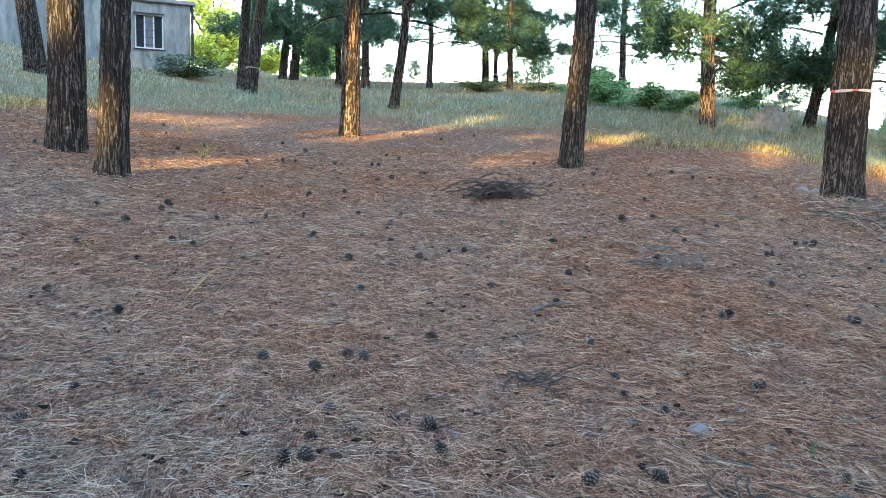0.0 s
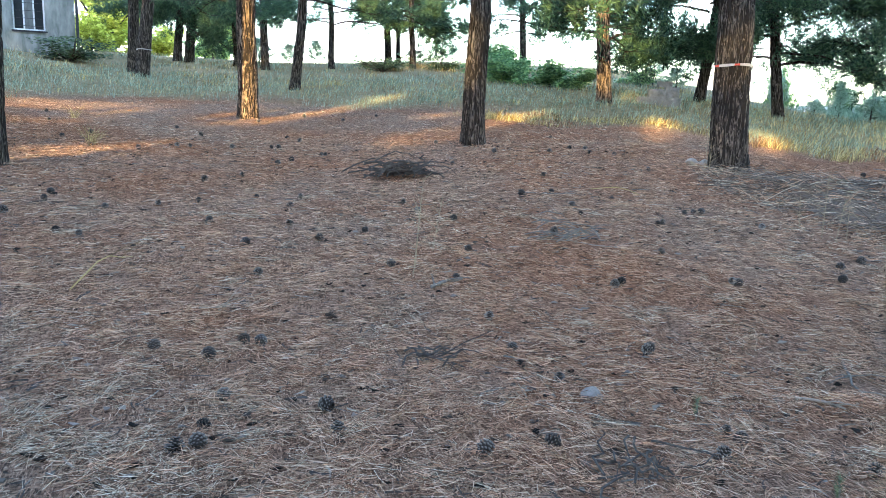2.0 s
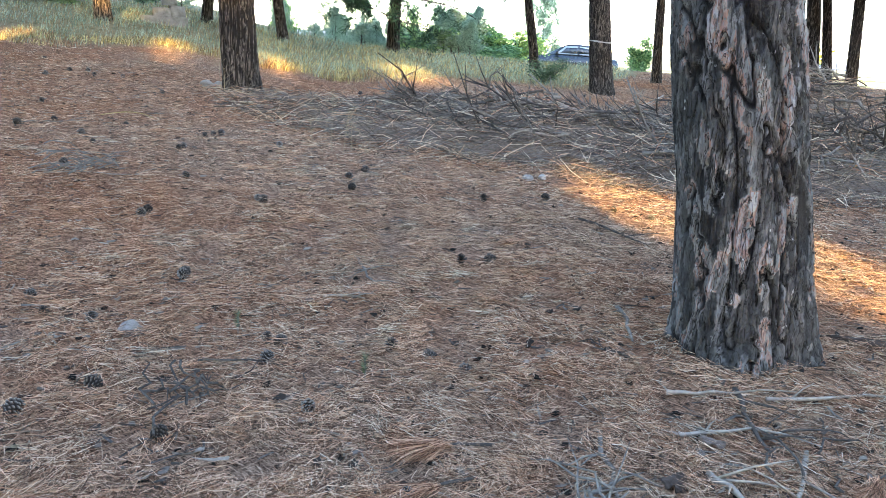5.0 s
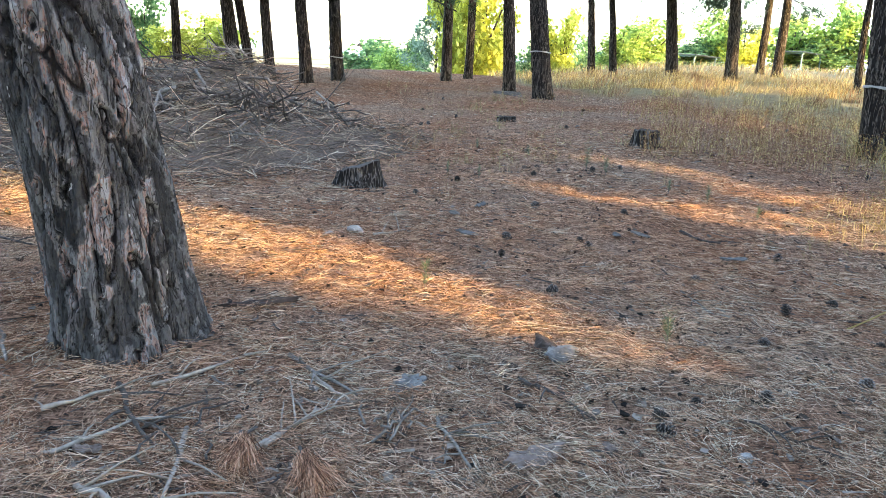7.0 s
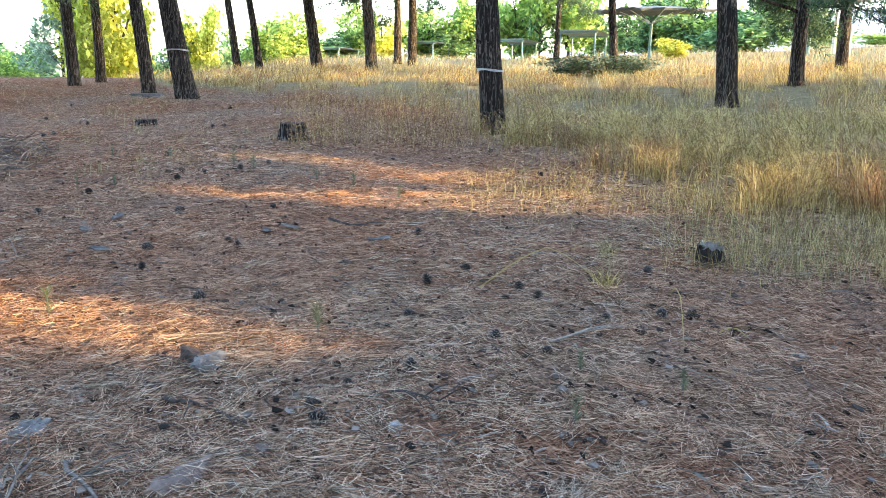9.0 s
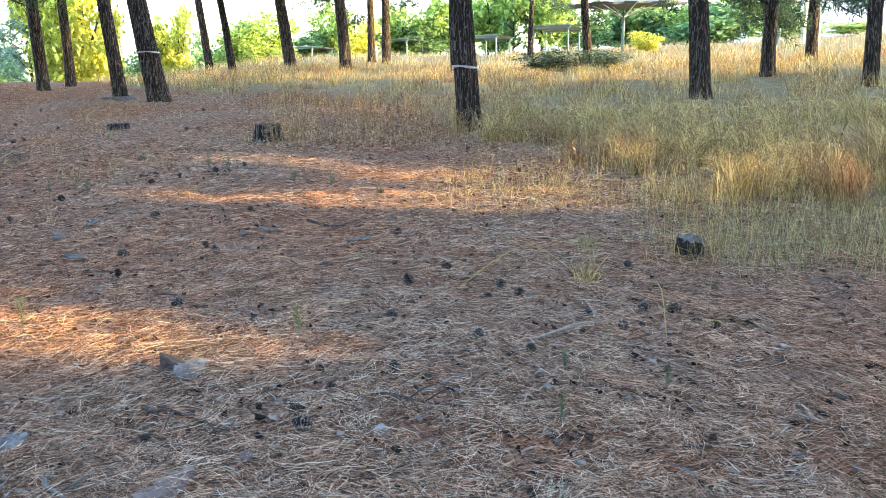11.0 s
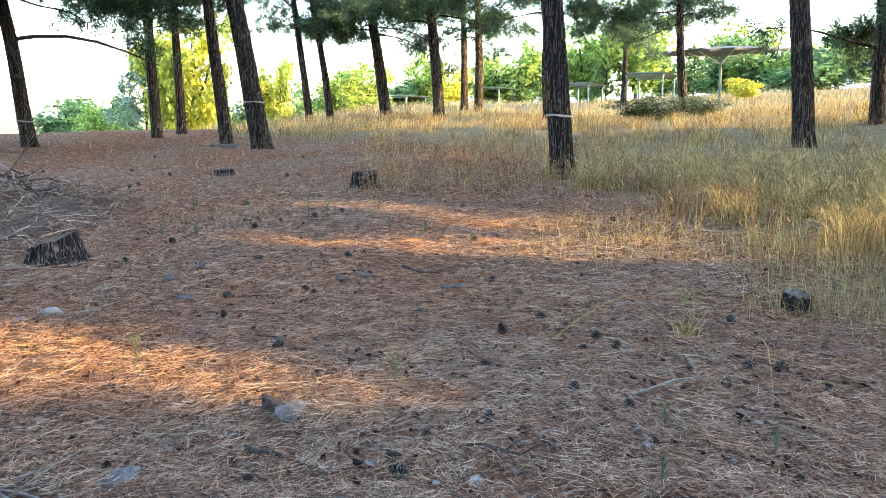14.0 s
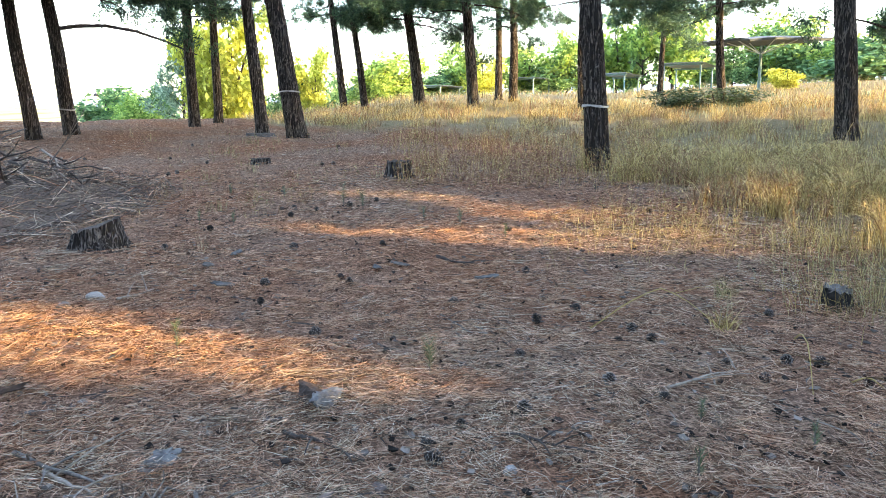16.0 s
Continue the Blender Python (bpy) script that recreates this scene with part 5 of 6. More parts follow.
def seedling(x, y, high, seed, mat=None):
    rng = np.random.default_rng(seed)
    ob = new("pine_seedling")
    ob.location = on_ground(x, y)
    tagged(ob, "small green pine seedling in the needle bed", "seedling", "pine seedlings")
    part("stem", mesh_of("stem", *tube([(0, 0, -0.02), (0.004, 0, high * 0.5), (0, 0.004, high)], [0.005, 0.004, 0.002], 5), TWIG), ob)
    n = 70
    z = rng.uniform(0.15, 1, n) * high
    w = rng.uniform(0, 6.28, n)
    base = np.stack([np.zeros(n), np.zeros(n), z], 1)
    ln = rng.uniform(0.25, 0.5, n) * high
    tip = base + np.stack([np.cos(w) * ln * 0.6, np.sin(w) * ln * 0.6, ln * 0.8], 1)
    part("needles", strips("needles", base, tip, np.full(n, 0.0026), mat or SEEDLING, None, 2), ob)


SEEDLING = leaf_material("seedling_needles", (0.07, 0.09, 0.045), (0.13, 0.155, 0.08), (0.22, 0.24, 0.14), 0.3)
for i, (x, y, h) in enumerate([(4.15, 0.11, 0.19), (4.76, 1.22, 0.16), (3.03, -0.99, 0.12), (2.98, -0.49, 0.13), (8.47, -0.16, 0.26), (8.3, -0.32, 0.2), (8.0, 0.9, 0.13), (8.3, 1.2, 0.12),
                               (7.3, -1.0, 0.16), (6.7, -1.2, 0.12), (2.45, 3.95, 0.10), (3.35, -0.75, 0.1), (9.3, 0.35, 0.14), (7.6, -0.75, 0.13), (2.55, 3.3, 0.1), (9.9, 0.9, 0.13)]):
    seedling(x, y, h * 0.85, 40 + i)


def needle_clump(x, y, turn, seed, high=0.16):
    """A fallen bough tip with a brush of red-brown needles."""
    rng = np.random.default_rng(seed)
    ob = new("dead_pine_tip")
    ob.matrix_basis = pose(x, y, ground(x, y), 0, 0, turn)
    tagged(ob, "dead bough tip with hanging red-brown needles", "pine tip", "dead pine tips")
    part("stem", mesh_of("stem", *tube([(-0.16, 0.02, 0.03), (-0.06, 0, high * 0.35), (0.04, 0, high * 0.4)], [0.006, 0.005, 0.003], 5), TWIG_DARK), ob)
    n = 420
    base = np.stack([rng.uniform(-0.03, 0.05, n), rng.normal(0, 0.012, n), rng.uniform(0.3, 0.5, n) * high], 1)
    w, ln = rng.normal(0, 0.28, n), rng.uniform(0.09, 0.19, n)
    tip = np.stack([base[:, 0] + ln * np.cos(w), base[:, 1] + ln * np.sin(w), rng.uniform(0.12, 0.4, n) * high], 1)
    part("needles", strips("needles", base, tip, np.full(n, 0.0020), NEEDLES_RED, np.stack([rng.normal(0.01, 0.01, n), rng.normal(0, 0.01, n), np.full(n, 0.01)], 1), 3), ob)


needle_clump(2.94, 1.47, 205, 1, 0.2)
needle_clump(3.05, 1.68, 190, 2, 0.18)
needle_clump(2.35, 2.75, 150, 3, 0.1)
needle_clump(2.15, 2.62, 165, 4, 0.09)


def stalk(x, y, high, seed):
    rnd = random.Random(seed)
    ob = new("dry_stalk")
    ob.location = on_ground(x, y)
    tagged(ob, "tall thin straw-coloured stalk standing in the needles", "grass stalk", "dry stalks")
    soup = Soup()
    lean = (rnd.gauss(0, 0.06), rnd.gauss(0, 0.06))
    soup.add(*tube([(lean[0] * z, lean[1] * z, z) for z in (-0.02, high * 0.35, high * 0.7, high)], [0.003, 0.0026, 0.0022, 0.0012], 5))
    part("stem", soup.mesh("stem", STRAW), ob)
    for k in range(7):
        z = high * rnd.uniform(0.3, 0.95)
        w, ln = rnd.uniform(0, 6.28), rnd.uniform(0.05, 0.12)
        p = Vector((lean[0] * z, lean[1] * z, z))
        part("shoot", mesh_of("shoot", *tube([p, p + Vector((math.cos(w) * ln, math.sin(w) * ln, ln * 0.8))], [0.0016, 0.0008], 3), STRAW), ob)


STRAW = grained("straw", (0.25, 0.19, 0.115), (0.44, 0.355, 0.23), 40)
for i, (x, y, h) in enumerate([(1.7, 5.77, 0.62), (1.74, 5.9, 0.42), (1.95, 6.3, 0.40), (5.9, 9.2, 0.55), (5.75, 8.9, 0.4), (5.3, 6.6, 0.5), (5.35, 6.5, 0.4), (5.5, 6.55, 0.35), (5.2, 6.75, 0.3), (4.25, -1.5, 0.2), (4.2, -1.42, 0.16)]):
    stalk(x, y, h, i)


def grass_tuft(x, y, high, spread, count, mat, seed, label):
    """A low tuft of dead blades fanning out from one root."""
    rng = np.random.default_rng(seed)
    ob = new("grass_tuft")
    ob.location = on_ground(x, y)
    tagged(ob, label, "grass tuft", "dead grass tufts")
    w, out = rng.uniform(0, 6.28, count), rng.uniform(0.2, 1.0, count) * spread
    base = np.stack([rng.normal(0, 0.025, count), rng.normal(0, 0.025, count), np.full(count, 0.0)], 1)
    tip = base + np.stack([np.cos(w) * out, np.sin(w) * out, high * rng.uniform(0.4, 1.1, count)], 1)
    bow = np.stack([np.zeros(count), np.zeros(count), rng.uniform(0.05, 0.3, count) * high], 1)
    part("blades", strips("blades", base, tip, rng.uniform(0.002, 0.004, count), mat, bow, 3), ob)


grass_tuft(4.22, -1.46, 0.13, 0.12, 90, GRASS_STRAW, 1, "low dead straw-coloured grass tuft in the needles")
grass_tuft(4.62, -1.75, 0.15, 0.14, 60, GRASS_GREEN, 2, "thin pale dead grass tuft near a charred stump")
grass_tuft(-0.95, 11.3, 0.22, 0.25, 80, GRASS_STRAW, 4, "dry grass tuft lit by the sun among the needles")
grass_tuft(-1.55, 13.6, 0.20, 0.25, 60, GRASS_STRAW, 5, "dry grass tuft lit by the sun among the needles")

# ---- trees and shrubs beyond the pines ----
EAST_GROWTH = [  # x, y, height, width, kind
    (31.4, 13.6, 2.28, 1.46, "green"),
    (30.8, 12.4, 1.25, 1.41, "yellow"),
    (32.2, 11.6, 1.57, 2.19, "yellow"),
    (35.3, 11.7, 1.45, 1.33, "lime"),
    (42.6, 6.4, 1.74, 2.78, "green"),
    (43.8, 4.4, 1.94, 2.53, "green"),
    (40.7, 5.0, 1.41, 1.77, "lime"),
    (46.8, 5.2, 2.09, 4.07, "green"),
    (35.9, 2.5, 2.77, 2.32, "greypine"),
    (34.0, 1.5, 3.06, 1.94, "yellow"),
    (35.0, 0.5, 3.49, 2.50, "yellow"),
    (35.9, -0.3, 2.66, 1.29, "yellow"),
    (38.9, -0.8, 2.78, 0.67, "spire"),
    (40.9, -2.0, 1.96, 1.77, "green"),
]
SOUTHEAST_GROWTH = [  # x, y, height, width, kind
    (40.7, -3.7, 2.51, 1.62, "yellow"),
    (46.7, -3.8, 2.51, 2.03, "green"),
    (50.4, -6.3, 2.33, 2.21, "green"),
    (40.3, -6.5, 1.68, 2.06, "lime"),
    (42.0, -8.2, 1.91, 2.47, "lime"),
    (45.3, -11.5, 1.27, 2.71, "green"),
    (45.9, -12.9, 2.41, 2.08, "lime"),
    (43.6, -13.5, 1.75, 1.99, "yellow"),
    (45.5, -16.9, 2.16, 2.83, "lime"),
    (43.9, -18.1, 1.62, 2.77, "green"),
    (44.5, -19.2, 2.56, 2.47, "lime"),
    (45.0, -22.7, 3.23, 3.31, "lime"),
    (42.5, -23.1, 3.48, 1.56, "spire"),
    (46.3, -24.6, 2.28, 2.30, "green"),
    (41.6, -24.6, 3.67, 3.18, "lime"),
    (42.3, -27.2, 2.16, 2.95, "green"),
    (41.4, -28.5, 2.12, 1.84, "spire"),
    (43.7, -32.1, 2.41, 3.58, "green"),
]
SOUTH_GROWTH = [  # x, y, height, width, kind
    (42.8, -33.2, 3.11, 3.18, "lime"),
    (30.4, -23.1, 0.68, 1.01, "yellow"),
    (40.5, -32.9, 2.47, 3.83, "green"),
    (37.9, -32.7, 1.80, 2.95, "lime"),
    (35.3, -32.6, 2.24, 2.83, "green"),
    (33.5, -31.6, 1.83, 4.07, "green"),
    (32.8, -35.1, 1.57, 2.83, "green"),
    (28.8, -22.0, 0.65, 0.95, "yellow"),
    (43.1, -32.9, 2.39, 2.39, "lime"),
    (27.8, -34.0, 0.57, 2.27, "lime"),
]
NORTH_GROWTH = [  # x, y, height, width, kind
    (-5.5, 43.0, 3.46, 3.40, "yellow"),
    (-5.7, 41.0, 1.77, 1.77, "yellow"),
    (-4.1, 47.2, 2.43, 2.03, "lime"),
    (-2.9, 45.3, 1.69, 1.62, "yellow"),
    (-0.4, 43.4, 1.98, 1.86, "green"),
    (-0.1, 49.5, 3.54, 2.47, "lime"),
    (1.8, 39.4, 1.06, 1.12, "greypine"),
    (3.2, 39.4, 0.85, 1.01, "greypine"),
    (4.4, 39.3, 1.01, 0.84, "greypine"),
    (9.8, 36.3, 2.18, 1.33, "greypine"),
    (8.6, 36.6, 0.63, 1.59, "greypine"),
    (9.4, 27.0, 1.06, 1.79, "green"),
    (9.5, 25.9, 0.91, 1.15, "green"),
    (14.1, 24.9, 1.51, 0.99, "greypine"),
    (14.2, 23.6, 0.68, 1.15, "greypine"),
    (13.3, 24.2, 0.50, 0.96, "green"),
]
NORTHEAST_GROWTH = [  # x, y, height, width, kind
    (20.6, 23.9, 1.39, 0.66, "greypine"),
    (18.8, 22.8, 0.50, 1.03, "greypine"),
    (20.0, 21.7, 0.88, 1.24, "greypine"),
    (20.8, 19.5, 0.91, 1.79, "green"),
    (22.2, 19.4, 1.62, 1.65, "greypine"),
    (21.5, 23.1, 0.83, 1.55, "greypine"),
    (22.0, 25.3, 1.33, 0.71, "greypine"),
    (23.6, 20.9, 1.33, 1.33, "greypine"),
    (24.9, 20.8, 1.82, 1.37, "greypine"),
    (24.7, 19.4, 1.28, 1.77, "green"),
    (25.2, 18.8, 1.18, 1.55, "lime"),
    (34.1, 23.5, 3.17, 1.77, "greypine"),
    (27.6, 14.8, 1.32, 0.88, "green"),
    (23.4, 17.9, 0.56, 1.44, "green"),
    (22.4, 20.6, 0.50, 1.28, "green"),
]
SHRUB_GROWTH = [  # x, y, height, width, kind
    (-4.5, 29.5, 0.73, 1.99, "dark"),
    (9.5, 22.7, 0.72, 1.35, "green"),
    (9.9, 21.5, 0.50, 0.95, "green"),
    (6.1, 31.0, 0.50, 1.77, "dark"),
    (8.7, 31.4, 0.50, 1.60, "dark"),
    (8.6, 24.1, 0.75, 1.24, "green"),
    (21.2, -11.9, 0.60, 1.24, "dark"),
    (20.6, -12.8, 0.50, 1.77, "dark"),
    (20.6, -13.7, 0.50, 1.08, "dark"),
    (15.0, 10.7, 0.50, 0.63, "dark"),
]


def leafy_mesh(seed, mat, leaves, leaf, shape):
    """A broad-leaved crown of unit height and width on a forked stem."""
    rnd, rng = random.Random(seed), np.random.default_rng(seed)
    soup = Soup()
    centres = []
    stems = {"round": 9, "shrub": 12, "spire": 16}[shape]
    for i in range(stems):
        w = i * 2.4 + rnd.uniform(-0.4, 0.4)
        if shape == "shrub":
            a, b = Vector((0, 0, 0)), Vector((math.cos(w) * rnd.uniform(0.15, 0.45), math.sin(w) * rnd.uniform(0.15, 0.45), rnd.uniform(0.35, 0.95)))
        elif shape == "spire":
            z = 0.06 + 0.9 * i / stems
            a = Vector((0, 0, z))
            b = a + Vector((math.cos(w), math.sin(w), 0.15)) * 0.5 * (1.02 - z)
        else:
            a = Vector((rnd.gauss(0, 0.02), rnd.gauss(0, 0.02), rnd.uniform(0.04, 0.4)))
            b = Vector((math.cos(w) * rnd.uniform(0.12, 0.42), math.sin(w) * rnd.uniform(0.12, 0.42), rnd.uniform(0.2, 0.97)))
        mid = a.lerp(b, 0.5) + Vector((rnd.gauss(0, 0.03), rnd.gauss(0, 0.03), 0.04))
        soup.add(*tube([a, mid, b], [0.012, 0.008, 0.003], 4))
        for _ in range(7):
            u = rnd.uniform(0.3, 1.08)
            centres.append(a.lerp(b, u) + Vector((rnd.gauss(0, 0.06), rnd.gauss(0, 0.06), rnd.gauss(0, 0.05))))
    if shape != "shrub":
        soup.add(*tube([(0, 0, -0.05), (0.01, 0, 0.3), (0, 0.01, 0.92)], [0.022, 0.016, 0.004], 6))
    c = np.array([tuple(p) for p in centres])[rng.integers(0, len(centres), leaves)]
    c = c + rng.normal(0, 0.065 if shape != "spire" else 0.03, (leaves, 3))
    c[:, 2] = np.clip(c[:, 2], 0.01, 1.05)
    d = rng.normal(size=(leaves, 3))
    d /= np.linalg.norm(d, axis=1, keepdims=True)
    s = np.cross(d, rng.normal(size=(leaves, 3)))
    s /= np.linalg.norm(s, axis=1, keepdims=True)
    ln = leaf * rng.uniform(0.6, 1.3, (leaves, 1))
    v = np.stack([c - d * ln * 0.5, c + s * ln * 0.32, c + d * ln * 0.5, c - s * ln * 0.32], 1).reshape(-1, 3)
    o = len(soup.v)
    return mesh_of("crown", soup.v + v.tolist(), soup.f + [(o + 4 * i, o + 4 * i + 1, o + 4 * i + 2, o + 4 * i + 3) for i in range(leaves)], [TWIG_DARK, mat], [0] * len(soup.f) + [1] * leaves)


def young_pine_mesh(seed):
    rnd, rng = random.Random(seed), np.random.default_rng(seed)
    soup, centres, axes = Soup(), [], []
    soup.add(*tube([(0, 0, -0.05), (0.01, 0, 0.5), (0, 0, 1.0)], [0.018, 0.012, 0.003], 5))
    for i in range(22):
        z = 0.08 + 0.86 * i / 22
        w = i * 2.4
        ln = 0.5 * (1.05 - z) * rnd.uniform(0.7, 1.1)
        b = Vector((math.cos(w) * ln, math.sin(w) * ln, z + ln * 0.45))
        soup.add(*tube([(0, 0, z), b], [0.006, 0.002], 3))
        for u in (0.35, 0.55, 0.75, 0.9, 1.0):
            centres.append(Vector((0, 0, z)).lerp(b, u) + Vector((rnd.gauss(0, 0.015), rnd.gauss(0, 0.015), 0)))
            axes.append((0, 0, 1.2))
    tri = tuft_triangles(rng, np.array([tuple(p) for p in centres]), np.array(axes), 30, 0.085, 0.008)
    o = len(soup.v)
    return mesh_of("crown", soup.v + tri.tolist(), soup.f + [(o + i, o + i + 1, o + i + 2) for i in range(0, len(tri), 3)], [TWIG_DARK, LEAF_GREY], [0] * len(soup.f) + [1] * (len(tri) // 3))


GROWTH = {"yellow": [leafy_mesh(s, LEAF_YELLOW, 3600, 0.066, "round") for s in (1, 2)], "lime": [leafy_mesh(s, LEAF_LIME, 3600, 0.066, "round") for s in (3, 4)],
          "green": [leafy_mesh(s, LEAF_GREEN, 3600, 0.062, "round") for s in (5, 6)], "dark": [leafy_mesh(s, LEAF_DARK, 2400, 0.050, "shrub") for s in (7, 8)],
          "spire": [leafy_mesh(9, LEAF_GREEN, 2400, 0.05, "spire")], "greypine": [young_pine_mesh(s) for s in (10, 11)]}
GROWTH_LABEL = {"yellow": ("broad-leaved tree with bright yellow autumn leaves", "tree"), "lime": ("broad-leaved tree with light yellow-green leaves", "tree"),
                "green": ("bushy green broad-leaved tree", "tree"), "dark": ("low dark green shrub in the grass", "shrub"),
                "spire": ("narrow green conifer among the other trees", "tree"), "greypine": ("young grey-green pine with open needles", "tree")}


def plant_growth():
    i = 0
    for stand in (EAST_GROWTH, SOUTHEAST_GROWTH, SOUTH_GROWTH, NORTH_GROWTH, NORTHEAST_GROWTH, SHRUB_GROWTH):
        for x, y, high, wide, kind in stand:
            i += 1
            label, category = GROWTH_LABEL[kind]
            ob = new("shrub" if kind == "dark" else "young_pine" if kind == "greypine" else "tree")
            ob.matrix_basis = Matrix.Translation(on_ground(x, y, 0.02)) @ pose(0, 0, 0, 0, 0, i * 77)
            tagged(ob, label, category, kind + " growth beyond the grove")
            crown = part("crown", GROWTH[kind][i % len(GROWTH[kind])], ob)
            k = wide * (1.7 if kind in ("greypine", "spire") else 1.6)
            crown.scale = (k, k, high * (1.42 if x > 30 else 1.1))


plant_growth()


def plant_thicket():
    """Young pines and green shrubs along the crest of the bank."""
    rnd = random.Random(21)
    for i in range(26):
        az, r = radians(rnd.uniform(34, 52)), rnd.uniform(26, 34)
        x, y = 0.9 + r * math.sin(az), 1.1 + r * math.cos(az)
        kind = rnd.choice(["greypine", "greypine", "green"])
        label, category = GROWTH_LABEL[kind]
        ob = new("young_pine" if kind == "greypine" else "tree")
        ob.matrix_basis = Matrix.Translation(on_ground(x, y, 0.02)) @ pose(0, 0, 0, 0, 0, i * 51)
        tagged(ob, label, category, kind + " growth beyond the grove")
        high = rnd.uniform(1.0, 2.1)
        crown = part("crown", GROWTH[kind][i % 2], ob)
        crown.scale = (high * 0.7, high * 0.7, high)


plant_thicket()


def far_hills():
    """Low hills on the horizon."""
    verts, faces, n = [], [], 160
    for i in range(n):
        az = -40 + 210 * i / (n - 1)
        w, r = radians(az), 2400
        h = 4 + 3 * noise.noise((az * 0.4, 0, 0)) + 22 * math.exp(-((az - 76) / 5) ** 2) + 9 * math.exp(-((az - 40) / 8) ** 2) + 150 * math.exp(-((az - 140) / 12) ** 2) + 30 * math.exp(-((az - 112) / 14) ** 2)
        h += 5 * noise.noise((az * 1.1, 5, 0))
        for rr, z in ((r - 500, -6), (r, max(h, 1)), (r + 500, -6)):
            verts.append((rr * math.sin(w), rr * math.cos(w), z))
    for i in range(n - 1):
        for k in (0, 1):
            faces.append((3 * i + k, 3 * i + k + 1, 3 * i + k + 4, 3 * i + k + 3))
    ob = new("backdrop", mesh_of("backdrop", verts, faces, HILL, smooth=True))
    return tagged(ob, "low bluish hills on the far horizon", "hills", kind="structure")


HILL = grained("far_hill", (0.30, 0.33, 0.38), (0.40, 0.42, 0.46), 0.02, 1.0, bump=0.0, stain=0.2)
far_hills()

# ---- house, shelters, car, posts ----
PLASTER = grained("weathered_plaster", (0.12, 0.135, 0.125), (0.42, 0.44, 0.415), 4.0, 0.9, bump=0.25, stain=0.8, stretch=(1, 1, 0.28))
PANEL = grained("grey_window_panel", (0.10, 0.108, 0.108), (0.19, 0.20, 0.20), 9, 0.8, stretch=(1, 1, 0.4))
PLASTER_PALE = grained("pale_plaster", (0.55, 0.54, 0.50), (0.70, 0.69, 0.66), 5.0, 0.9, bump=0.2)
FRAME_WHITE = grained("white_frame", (0.58, 0.60, 0.61), (0.76, 0.78, 0.79), 20, 0.5, bump=0.1)
IRON = grained("dark_iron", (0.03, 0.03, 0.033), (0.08, 0.08, 0.085), 30, 0.6, 0.6, bump=0.2)
STEEL = grained("pale_painted_steel", (0.12, 0.20, 0.20), (0.21, 0.30, 0.30), 20, 0.55, 0.1, bump=0.1)
SHEET = grained("grey_roof_sheet", (0.20, 0.24, 0.24), (0.32, 0.36, 0.36), 4, 0.65, 0.1, bump=0.2)
SHEET_DARK = grained("weathered_roof_sheet", (0.09, 0.10, 0.108), (0.17, 0.185, 0.197), 4, 0.8, 0.0, bump=0.3)
ROOF = grained("roof_slab", (0.15, 0.145, 0.14), (0.27, 0.262, 0.255), 4, 0.9)
# Yellow colour stands in for sunlight on the reveal of one opening.
REVEAL_LIT = grained("sunlit_reveal", (0.34, 0.28, 0.18), (0.48, 0.40, 0.27), 6, 0.85, stretch=(1, 1, 6))
GLASS = Mat("window_glass", 0.35, 0, 0.12)
GLASS.color((0.02, 0.025, 0.03))


